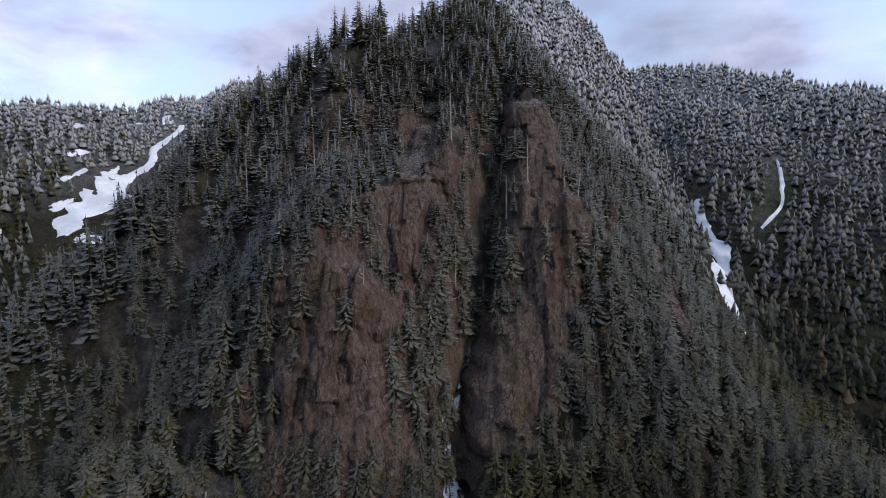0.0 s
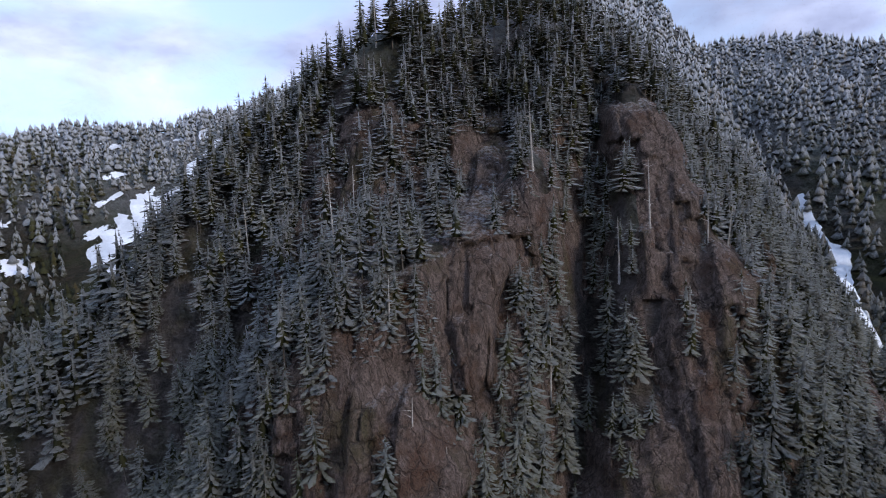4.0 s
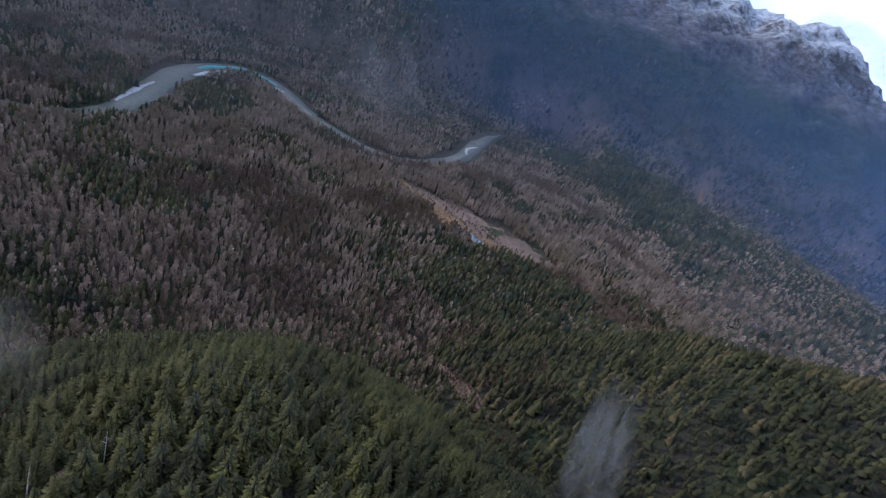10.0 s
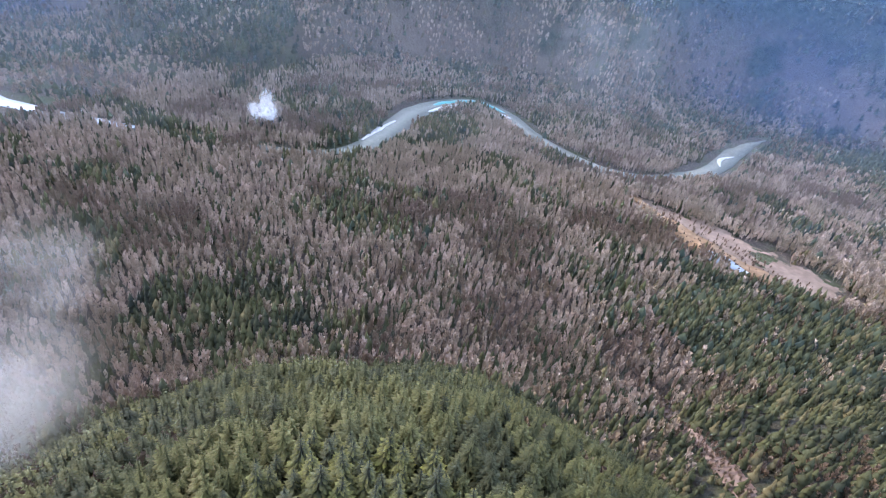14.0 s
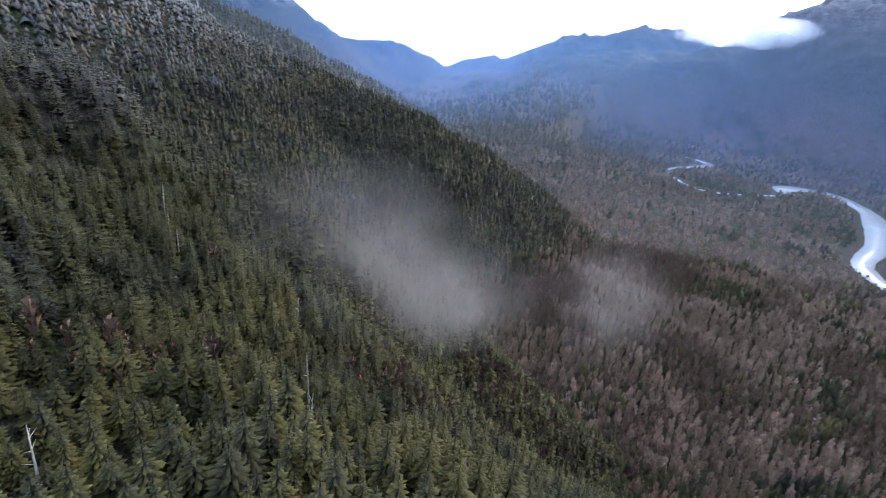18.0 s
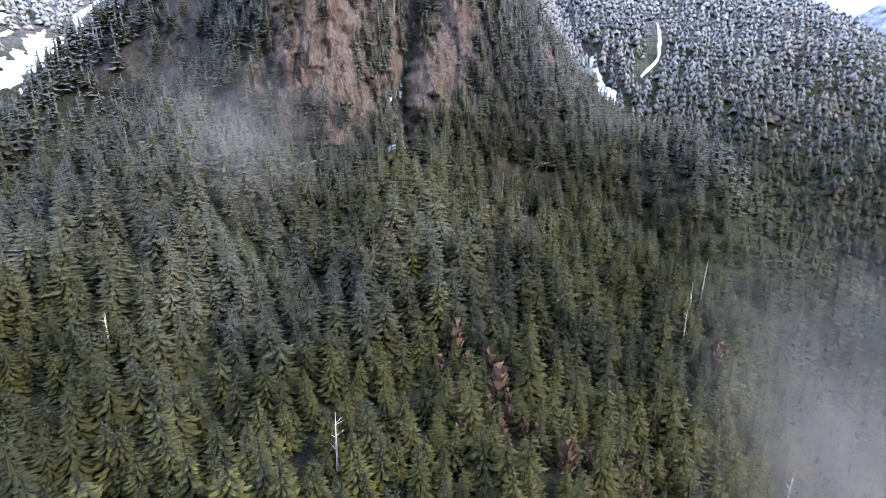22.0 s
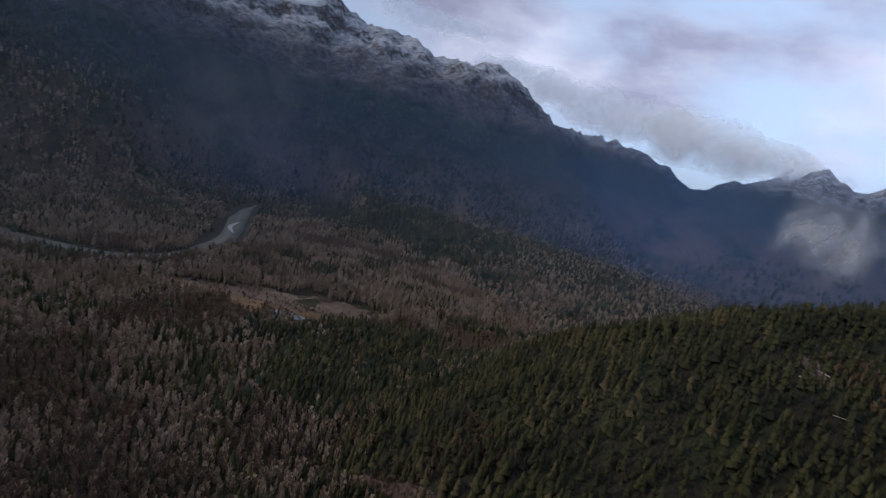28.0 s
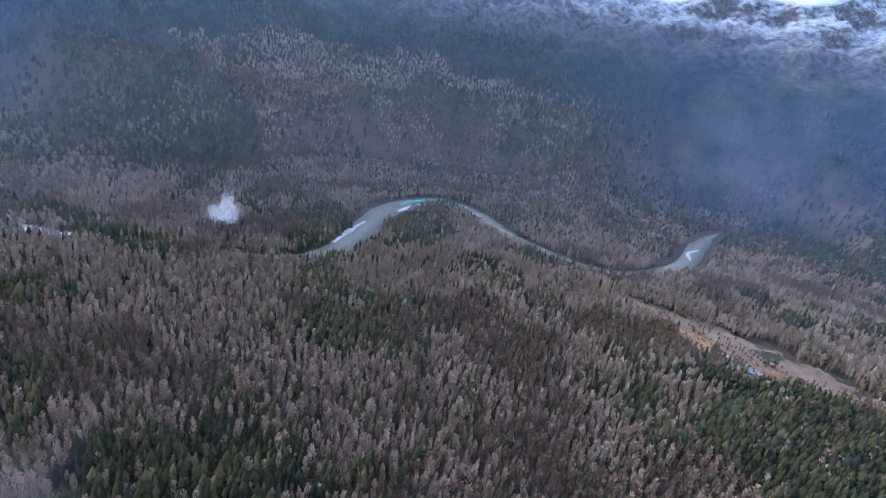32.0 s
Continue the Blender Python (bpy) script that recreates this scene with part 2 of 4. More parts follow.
def ground_material():
    m, t, b = material("mountain_ground", 0.95)
    z, up, pos = height_and_up(t)
    fine = noise_of(t, 0.16, 10.0, 0.65, pos)
    soil = blend(t, ramp_of(t, fine, 0.35, 0.65), (0.016, 0.017, 0.010), (0.048, 0.038, 0.026))
    low = ramp_of(t, z, FLOOR + 60.0, FLOOR + 25.0)
    soil = blend(t, low, soil, blend(t, ramp_of(t, fine, 0.35, 0.65), (0.032, 0.024, 0.019), (0.085, 0.062, 0.049)))
    soil = blend(t, ramp_of(t, noise_of(t, 0.011, 6.0, 0.6, pos), 0.45, 0.6), soil, (0.040, 0.046, 0.020))
    rock = blend(t, ramp_of(t, noise_of(t, 0.09, 12.0, 0.7, pos), 0.35, 0.66), (0.030, 0.026, 0.024), (0.15, 0.125, 0.11))
    moss = ramp_of(t, noise_of(t, 0.05, 6.0, 0.6, pos), 0.5, 0.66)
    rock = blend(t, calc(t, "MULTIPLY", moss, 0.7), rock, (0.075, 0.066, 0.022))
    steep = ramp_of(t, calc(t, "ADD", up, calc(t, "MULTIPLY", calc(t, "SUBTRACT", fine, 0.5), 0.35)), 0.62, 0.5)
    wood = blend(t, ramp_of(t, noise_of(t, 0.045, 8.0, 0.7, pos), 0.36, 0.64), (0.008, 0.015, 0.012), (0.034, 0.046, 0.030))
    wood = blend(t, calc(t, "MULTIPLY", ramp_of(t, noise_of(t, 0.004, 6.0, 0.6, pos), 0.36, 0.5), calc(t, "MULTIPLY", ramp_of(t, z, FLOOR + 420.0, FLOOR + 150.0), 0.8)), wood, (0.115, 0.082, 0.064))
    away = t.nodes.new("ShaderNodeVectorMath")
    away.operation = "LENGTH"
    t.links.new(pos, away.inputs[0])
    ragged = calc(t, "ADD", z, calc(t, "MULTIPLY", calc(t, "SUBTRACT", noise_of(t, 0.008, 7.0, 0.65, pos), 0.5), 320.0))
    above = ramp_of(t, calc(t, "ADD", z, calc(t, "MULTIPLY", noise_of(t, 0.004, 5.0, 0.6, pos), 120.0)), FLOOR + 50.0, FLOOR + 150.0)
    wooded = calc(t, "MULTIPLY", calc(t, "MULTIPLY", ramp_of(t, away.outputs["Value"], 1500.0, 2300.0), above), ramp_of(t, ragged, 260.0, 120.0))
    v = blend(t, wooded, blend(t, steep, soil, rock), wood)
    crag = noise_of(t, 0.022, 12.0, 0.72, pos)
    lie = calc(t, "ADD", crag, calc(t, "MULTIPLY", calc(t, "SUBTRACT", up, 0.82), 0.7))
    place = t.nodes.new("ShaderNodeSeparateXYZ")
    t.links.new(pos, place.inputs[0])
    chill = calc(t, "MULTIPLY", calc(t, "MAXIMUM", ramp_of(t, place.outputs[0], -2500.0, -3900.0), ramp_of(t, place.outputs[1], 600.0, 1800.0)), 230.0)
    snowy = calc(t, "MULTIPLY", ramp_of(t, lie, 0.36, 0.60), ramp_of(t, calc(t, "ADD", calc(t, "ADD", z, chill), calc(t, "MULTIPLY", calc(t, "SUBTRACT", crag, 0.5), 260.0)), 300.0, 560.0))
    bare = calc(t, "MULTIPLY", ramp_of(t, away.outputs["Value"], 1500.0, 2300.0), ramp_of(t, ragged, 120.0, 260.0))
    stone = blend(t, ramp_of(t, noise_of(t, 0.03, 12.0, 0.75, pos), 0.36, 0.64), (0.024, 0.023, 0.027), (0.115, 0.108, 0.114))
    v = blend(t, calc(t, "MULTIPLY", snowy, 0.6), blend(t, bare, v, stone), (0.62, 0.65, 0.70))
    dusted = calc(t, "MULTIPLY", ramp_of(t, ragged, -60.0, 170.0), ramp_of(t, calc(t, "ADD", up, calc(t, "MULTIPLY", calc(t, "SUBTRACT", fine, 0.5), 0.8)), 0.5, 0.9))
    v = blend(t, calc(t, "MULTIPLY", dusted, calc(t, "MULTIPLY", ramp_of(t, away.outputs["Value"], 1900.0, 1500.0), 0.55)), v, (0.60, 0.62, 0.66))
    t.links.new(v, b.inputs["Base Color"])
    relief(t, b, calc(t, "ADD", fine, calc(t, "MULTIPLY", noise_of(t, 0.02, 10.0, 0.7, pos), 5.0)), 1.0, 4.0)
    return m


def mist_material(name, strength, scale, tone=0.66, billow=False, warm=0.06):
    """Drifting mist: a soft ellipsoid of fine droplets that thins towards its rim and breaks up in wisps."""
    m = bpy.data.materials.new(name)
    m.use_nodes = True
    t = m.node_tree
    t.nodes.clear()
    tc = t.nodes.new("ShaderNodeTexCoord").outputs["Object"]
    ln = t.nodes.new("ShaderNodeVectorMath")
    ln.operation = "LENGTH"
    t.links.new(tc, ln.inputs[0])
    body = ramp_of(t, ln.outputs["Value"], 1.0, 0.15 if billow else 0.3)
    pos = t.nodes.new("ShaderNodeNewGeometry").outputs["Position"]
    n = node(t, "ShaderNodeTexNoise", Scale=scale, Detail=4.0 if billow else 8.0, Roughness=0.5 if billow else 0.6, Distortion=0.3 if billow else 0.7)
    t.links.new(pos, n.inputs["Vector"])
    wisps = ramp_of(t, calc(t, "ADD", n.outputs[0], calc(t, "MULTIPLY", calc(t, "SUBTRACT", body, 0.6), 0.36)), 0.38, 0.70)
    a = calc(t, "MULTIPLY", calc(t, "MULTIPLY", wisps, calc(t, "POWER", body, 0.8)), strength, True)
    if billow:
        a = calc(t, "MULTIPLY", ramp_of(t, calc(t, "ADD", body, calc(t, "MULTIPLY", calc(t, "SUBTRACT", n.outputs[0], 0.5), 1.7)), 0.15, 0.72), strength, True)
    d = node(t, "ShaderNodeBsdfDiffuse", Color=(tone, tone * (1 - warm / 2), tone * (1 - warm), 1))
    tl = node(t, "ShaderNodeBsdfTranslucent", Color=(tone, tone * (1 - warm / 2), tone * (1 - warm), 1))
    out = t.nodes.new("ShaderNodeOutputMaterial")
    half = node(t, "ShaderNodeMixShader", Fac=0.5)
    clear = t.nodes.new("ShaderNodeBsdfTransparent")
    mixer = t.nodes.new("ShaderNodeMixShader")
    t.links.new(d.outputs[0], half.inputs[1])
    t.links.new(tl.outputs[0], half.inputs[2])
    t.links.new(a, mixer.inputs[0])
    t.links.new(clear.outputs[0], mixer.inputs[1])
    t.links.new(half.outputs[0], mixer.inputs[2])
    t.links.new(mixer.outputs[0], out.inputs[0])
    return m


# Haze as painted colour: a see-through bluish tint, thinner with height.
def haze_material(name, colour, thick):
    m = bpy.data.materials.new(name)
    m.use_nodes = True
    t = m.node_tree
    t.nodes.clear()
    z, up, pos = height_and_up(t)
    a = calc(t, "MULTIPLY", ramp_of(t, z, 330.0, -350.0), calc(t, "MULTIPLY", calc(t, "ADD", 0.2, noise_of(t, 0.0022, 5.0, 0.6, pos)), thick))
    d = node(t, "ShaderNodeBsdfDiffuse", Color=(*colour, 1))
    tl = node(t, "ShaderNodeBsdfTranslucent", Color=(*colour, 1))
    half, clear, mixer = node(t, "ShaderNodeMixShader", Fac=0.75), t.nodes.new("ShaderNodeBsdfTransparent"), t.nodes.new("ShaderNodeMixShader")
    out = t.nodes.new("ShaderNodeOutputMaterial")
    t.links.new(d.outputs[0], half.inputs[1])
    t.links.new(tl.outputs[0], half.inputs[2])
    t.links.new(a, mixer.inputs[0])
    t.links.new(clear.outputs[0], mixer.inputs[1])
    t.links.new(half.outputs[0], mixer.inputs[2])
    t.links.new(mixer.outputs[0], out.inputs[0])
    return m


def water_material(name, colour, rough):
    m, t, b = material(name, rough)
    b.inputs["Specular IOR Level"].default_value = 0.04
    n = noise_of(t, 0.12, 6.0)
    t.links.new(blend(t, ramp_of(t, n, 0.35, 0.7), colour, tuple(min(1, c * 1.35) for c in colour)), b.inputs["Base Color"])
    relief(t, b, noise_of(t, 0.6, 3.0), 0.15, 0.2)
    return m


GROUND = ground_material()
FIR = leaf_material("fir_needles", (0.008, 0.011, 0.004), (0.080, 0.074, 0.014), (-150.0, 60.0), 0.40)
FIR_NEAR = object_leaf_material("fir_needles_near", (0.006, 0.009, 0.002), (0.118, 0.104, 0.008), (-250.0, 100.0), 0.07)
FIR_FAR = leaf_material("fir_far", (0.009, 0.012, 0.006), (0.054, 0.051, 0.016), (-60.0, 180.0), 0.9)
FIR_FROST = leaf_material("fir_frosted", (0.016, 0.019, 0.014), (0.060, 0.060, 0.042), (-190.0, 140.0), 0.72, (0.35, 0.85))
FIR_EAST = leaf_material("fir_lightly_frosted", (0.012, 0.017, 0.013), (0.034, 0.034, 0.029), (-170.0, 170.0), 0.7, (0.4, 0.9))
# Darker, bluer copy of the firs: far slopes' shade is put into the colour.
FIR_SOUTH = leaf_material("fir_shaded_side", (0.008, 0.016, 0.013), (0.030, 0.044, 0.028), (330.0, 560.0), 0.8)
RED_TWIGS = leaf_material("reddish_twigs", (0.10, 0.058, 0.042), (0.24, 0.15, 0.115))
ALDER = leaf_material("bare_twigs", (0.19, 0.126, 0.095), (0.60, 0.44, 0.345))
BARK = plain_material("bark", (0.05, 0.038, 0.03), (0.17, 0.14, 0.115), 1.5)
STEM_BARK = plain_material("grey_bark", (0.06, 0.052, 0.046), (0.20, 0.175, 0.15), 0.8)
DEAD_WOOD = plain_material("bleached_wood", (0.30, 0.27, 0.24), (0.58, 0.53, 0.47), 1.2)
ROCK = rock_material()
SNOW = plain_material("snow", (0.70, 0.74, 0.80), (0.86, 0.88, 0.92), 0.3, 0.6, 0.4, 0.3)
GRAVEL = plain_material("gravel", (0.26, 0.25, 0.24), (0.46, 0.44, 0.42), 0.25)
MARSH = plain_material("marsh_grass", (0.085, 0.056, 0.040), (0.18, 0.122, 0.090), 0.06)
RUST = plain_material("rust_sedge", (0.12, 0.066, 0.032), (0.22, 0.13, 0.068), 0.08)
EARTH = plain_material("bare_earth", (0.08, 0.048, 0.036), (0.16, 0.105, 0.08), 0.08)
WATER = water_material("river_water", (0.10, 0.098, 0.084), 0.7)
POND = water_material("pond_water", (0.17, 0.18, 0.19), 0.6)
SHOAL = water_material("shoal_water", (0.05, 0.17, 0.16), 0.3)
# Mirrors a little; most of the sky glare is in the pale base colour.
GLARE = water_material("glare_water", (0.42, 0.43, 0.44), 0.22)
GLARE.node_tree.nodes["Principled BSDF"].inputs["Specular IOR Level"].default_value = 1.0


# ---- the shape of the land ----


def hashed(ix, iy, seed):
    h = (ix * 374761393 + iy * 668265263 + seed * 1274126177) & 0xFFFFFFFF
    h = ((h ^ (h >> 13)) * 1274126177) & 0xFFFFFFFF
    return ((h ^ (h >> 16)) & 0xFFFF) / 65535.0


def smooth_noise(x, y, seed):
    ix, iy = np.floor(x).astype(np.int64), np.floor(y).astype(np.int64)
    fx, fy = x - ix, y - iy
    fx, fy = fx * fx * (3 - 2 * fx), fy * fy * (3 - 2 * fy)
    a, b = hashed(ix, iy, seed), hashed(ix + 1, iy, seed)
    c, d = hashed(ix, iy + 1, seed), hashed(ix + 1, iy + 1, seed)
    return (a + (b - a) * fx) * (1 - fy) + (c + (d - c) * fx) * fy - 0.5


def fbm(x, y, size, octaves=5, seed=1, gain=0.5):
    out, amp = 0.0, 1.0
    for n in range(octaves):
        out = out + amp * smooth_noise(x / size + 17.3 * n, y / size - 9.1 * n, seed + n)
        size, amp = size / 2.03, amp * gain
    return out


def bearing(az, dist, z):
    return (dist * math.sin(radians(az)), dist * math.cos(radians(az)), z)


# Crests: (points, slope west, slope east, slope south, slope north, rounding).
CRESTS = [
    # the buttress and the peak behind it
    ([(75, 1000, 365), (40, 820, 268), (10, 640, 190), (-20, 450, 126), (-34, 330, 88), (-40, 285, 76)], 0.85, 1.2, 2.1, 0.8, 16),
    ([(-40, 285, 76), (-79, 275, 62), (-111, 262, 35), (-130, 250, -8), (-152, 228, -66), (-180, 205, -114), (-215, 190, -154)], 0.9, 1.0, 1.5, 1.0, 10),
    ([(10, 300, 48), (45, 288, 8), (80, 292, -36), (110, 300, -98)], 0.8, 1.3, 1.9, 0.9, 12),
    # the rib with the monolith and the snowy ledge, steep towards the cleft
    ([(-33, 226, 24), (-45, 202, 4), (-58, 180, -22)], 1.2, 2.2, 2.8, 0.6, 6),
    # the wooded bench under the cliff
    ([(-20, 190, -112), (-16, 120, -140), (-18, 71, -158), (-22, -10, -176), (-34, -62, -182)], 1.0, 1.0, 1.0, 1.0, 95),
    ([(60, 190, -120), (100, 110, -176), (96, 60, -190), (78, 8, -203)], 1.0, 1.15, 1.15, 1.0, 70),
    ([(-110, 130, -110), (-84, 6, -166), (-105, -40, -174)], 1.0, 1.0, 1.1, 1.0, 80),
    # the shoulder that runs down from the foot of the cliff to the valley floor
    ([(100, 205, -102), (140, 182, -122), (172, 160, -150), (198, 134, -180), (226, 98, -208), (262, 55, -248), (295, 0, -298), (312, -60, -350), (326, -130, -405), (345, -220, -455)], 0.6, 1.3, 1.0, 1.1, 22),
    # the western ridge and its spur into the valley
    ([(-150, 1000, 215), (-300, 980, 195), (-490, 920, 142), (-590, 842, 100), (-690, 731, 86), (-800, 520, 22), (-890, 340, 25),
      (-960, 200, 10), (-1000, 50, -75), (-895, -131, -145), (-640, -290, -225), (-450, -352, -320)], 0.7, 0.72, 0.75, 0.7, 60),
    # the eastern mountain
    ([(190, 1060, 190), (300, 1060, 198), (376, 1034, 203), (550, 953, 160), (600, 870, 100), (660, 810, 35), (760, 725, -45),
      (855, 625, -105), (950, 500, -157), (975, 285, -222), (1060, 151, -285), (1040, 80, -390)], 0.72, 0.7, 0.75, 0.7, 50),
    # further spurs up and down the valley
    ([(1300, 1900, 190), (1930, 1340, -65), (2250, 980, -270), (2450, 700, -420)], 0.6, 0.6, 0.6, 0.6, 60),
    ([bearing(31, 4200, 470), bearing(35, 4100, 455), bearing(39, 4050, 290), bearing(40.5, 4050, 300), bearing(43, 4000, 440), bearing(46, 4000, 270), bearing(51, 4000, 330), bearing(57, 4000, 160),
      bearing(62, 4100, -20), bearing(72, 4200, -125)], 0.62, 0.62, 0.62, 0.62, 40),
    ([bearing(79, 4500, -115), bearing(84, 4500, -85), bearing(89, 4500, 115), bearing(96, 4500, 205), bearing(103, 4500, 115)], 0.5, 0.9, 0.5, 0.5, 60),
    ([bearing(83, 3800, -270), bearing(84.5, 3750, -150), bearing(88, 3700, -85), bearing(97, 3700, 15), bearing(104, 3700, 55), bearing(109, 3900, 85)], 0.3, 0.5, 0.5, 0.3, 60),
    ([bearing(107, 3000, -98), bearing(113, 2900, -90), bearing(118, 2850, -84), bearing(124, 2850, -150)], 0.7, 0.5, 0.5, 0.6, 120),
    # the southern wall
    ([bearing(109.5, 4300, 60), bearing(111.5, 4300, 300), bearing(113, 4300, 520), bearing(115, 4300, 620), bearing(120, 4300, 720), bearing(130, 4300, 900), bearing(150, 4300, 980),
      bearing(170, 4300, 1000), bearing(185, 4300, 900), bearing(196, 4300, 790), bearing(203, 4300, 780), bearing(206, 4300, 700), bearing(210, 4300, 745),
      bearing(214, 4300, 620), bearing(218, 4300, 700), bearing(223, 4300, 520), bearing(228, 4300, 350), bearing(234, 4350, 290), bearing(242, 4400, 100),
      bearing(249, 4450, 30)], 0.62, 0.62, 0.55, 0.62, 60),
    ([(1230, -1828, -265), (900, -2150, -170), (535, -2337, -140), (200, -2330, -200), (-58, -2284, -280)], 0.5, 0.5, 0.5, 0.55, 140),
    ([(-1000, -2450, -330), (-1450, -1830, -385), (-1800, -1300, -420)], 0.3, 0.3, 0.3, 0.3, 100),
    # the far western peaks
    ([bearing(247, 4400, 60), bearing(250, 4400, 230), bearing(253, 4400, 330), bearing(256, 4400, 270), bearing(259, 4400, 290), bearing(260.5, 4400, 225),
      bearing(264, 4300, 420), bearing(267, 4300, 452), bearing(270.5, 4300, 450), bearing(273, 4300, 390), bearing(276, 4300, 300), bearing(282, 4300, 150), bearing(300, 4300, 60)], 0.6, 0.55, 0.55, 0.55, 30),
]


def crest_samples():
    rows = []
    for points, west, east, south, north, w in CRESTS:
        for a, b in zip(points, points[1:]):
            far = math.dist(a, b)
            n = max(2, int(far / max(12, min(60, far / 8))))
            for k in range(n):
                f = k / n
                rows.append((*(a[i] + (b[i] - a[i]) * f for i in range(3)), west, east, south, north, w))
        rows.append((*points[-1], west, east, south, north, w))
    return rows


SAMPLES = crest_samples()


RIVER = [(-690, -2140), (-640, -2060), (-600, -1990), (-560, -1900), (-519, -1816), (-435, -1600), (-350, -1480), (-270, -1395), (-177, -1352), (-98, -1360),
         (-5, -1418), (90, -1510), (205, -1670), (330, -1745), (420, -1640), (458, -1470), (446, -1260), (450, -1080), (520, -980), (700, -915), (900, -860), (1269, -811),
         (1520, -940), (1800, -1060), (2050, -1125), (2290, -1090), (2260, -930), (2080, -850), (1960, -560), (2300, -480), (2550, -690), (2660, -600)]
WIDTHS = [6, 22, 40, 54, 60, 54, 46, 46, 48, 50, 50, 48, 56, 62, 66, 82, 80, 60, 26, 22, 24, 46, 58, 78, 56, 60, 84, 12, 8, 12, 46, 6]


def eased_line(points, per=6):
    """A smooth line through the points."""
    p = np.array(points, float)
    u = np.linspace(0, len(p) - 1, (len(p) - 1) * per + 1)
    k = np.clip(np.floor(u).astype(int), 0, len(p) - 2)
    f = (u - k)[:, None]
    before, after = p[np.maximum(k - 1, 0)], p[np.minimum(k + 2, len(p) - 1)]
    a, b = p[k], p[k + 1]
    return u, 0.5 * (2 * a + (b - before) * f + (2 * before - 5 * a + 4 * b - after) * f**2 + (3 * a - before - 3 * b + after) * f**3)


bed_u, BED = eased_line(RIVER, 5)
BED_WIDTH = np.interp(bed_u, np.arange(len(RIVER)), WIDTHS)


def off_water(x, y):
    """How far a place lies from the river's bank."""
    best = np.full(np.shape(x), 1e9)
    for (rx, ry), w in zip(BED, BED_WIDTH):
        np.minimum(best, np.hypot(x - rx, y - ry) - w / 2, out=best)
    return best


def floor_at(x):
    """The valley floor, which climbs towards its far eastern end."""
    f = np.clip((np.asarray(x, float) - 2300) / 2300, 0, 1)
    return FLOOR + 215 * f * f * (3 - 2 * f)


def land(x, y):
    """The height of the ground, for arrays of places."""
    x, y = np.asarray(x, float), np.asarray(y, float)
    wx = x + 26 * fbm(x, y, 130, 4, 11)
    wy = y + 26 * fbm(x, y, 130, 4, 29)
    z = np.full(x.shape, -1e4)
    for sx, sy, sz, west, east, south, north, w in SAMPLES:
        dx, dy = wx - sx, wy - sy
        d2 = (dx * np.where(dx > 0, east, west)) ** 2 + (dy * np.where(dy < 0, south, north)) ** 2
        np.maximum(z, sz - np.sqrt(d2 + w * w) + w, out=z)
    bank = off_water(x, y)
    bed = floor_at(x)
    z = np.minimum(z, bed - 95 + 0.34 * np.maximum(bank - 25, 0) + 2.0 * np.maximum(bank - 420, 0))
    soft = 22.0
    rise = np.maximum(z - bed, -200)
    z = bed + soft * np.logaddexp(0, rise / soft) - soft * 0.02
    high = np.clip((z - bed - 12) / 160, 0, 1)
    far = np.clip((np.hypot(x, y) - 900) / 2500, 0, 1)
    far = far * (1 - 0.75 * np.exp(-((x + 4250) / 600) ** 2 - ((y + 20) / 420) ** 2))
    z = z + high * (16 * fbm(x, y, 90, 5, 3) + far * 210 * (0.16 - np.abs(fbm(x, y, 520, 5, 7)))
                    + far * np.clip(z / 250, 0, 1) * (52 - 150 * np.abs(fbm(x, y, 190, 3, 57))))
    # ribs and clefts of the cliff
    cliff = np.exp(-((x + 15) / 120) ** 2) * np.clip((y - 150) / 30, 0, 1) * np.clip((300 - y) / 30, 0, 1)
    z = z + cliff * (26 * fbm(x, y * 0.25, 34, 4, 41) - 34 * np.exp(-((x + 6 - 0.12 * (y - 200)) / 7) ** 2))
    return z


def built(name, verts, faces, mat, parent=None, tint=None, smooth=False):
    """A mesh object from arrays of places and of triangles or quads."""
    verts, faces = np.asarray(verts, np.float32), np.asarray(faces, np.int32)
    me = bpy.data.meshes.new(name)
    side = faces.shape[1]
    me.vertices.add(len(verts))
    me.vertices.foreach_set("co", verts.ravel())
    me.loops.add(faces.size)
    me.loops.foreach_set("vertex_index", faces.ravel())
    me.polygons.add(len(faces))
    me.polygons.foreach_set("loop_start", np.arange(len(faces), dtype=np.int32) * side)
    me.polygons.foreach_set("loop_total", np.full(len(faces), side, np.int32))
    if smooth:
        me.polygons.foreach_set("use_smooth", np.ones(len(faces), bool))
    if tint is not None:
        me.attributes.new("tint", "FLOAT", "POINT").data.foreach_set("value", np.asarray(tint, np.float32))
    me.update(calc_edges=True)
    me.materials.append(mat)
    ob = new(name, me)
    ob.parent = parent
    return ob


def spaced(lo, hi, fine, f_lo, f_hi, grow=1.07, most=42.0):
    """Coordinates that lie close together between f_lo and f_hi and ever further apart beyond."""
    mid = list(np.arange(f_lo, f_hi + fine / 2, fine))
    step, v = fine, mid[-1]
    while v < hi:
        step = min(step * grow, most)
        v += step
        mid.append(v)
    step, v, low = fine, mid[0], []
    while v > lo:
        step = min(step * grow, most)
        v -= step
        low.append(v)
    return np.array(low[::-1] + mid)


def grid_faces(nx, ny):
    i = np.arange(nx - 1)[None, :] + np.arange(ny - 1)[:, None] * nx
    return np.stack([i, i + 1, i + 1 + nx, i + nx], -1).reshape(-1, 4)


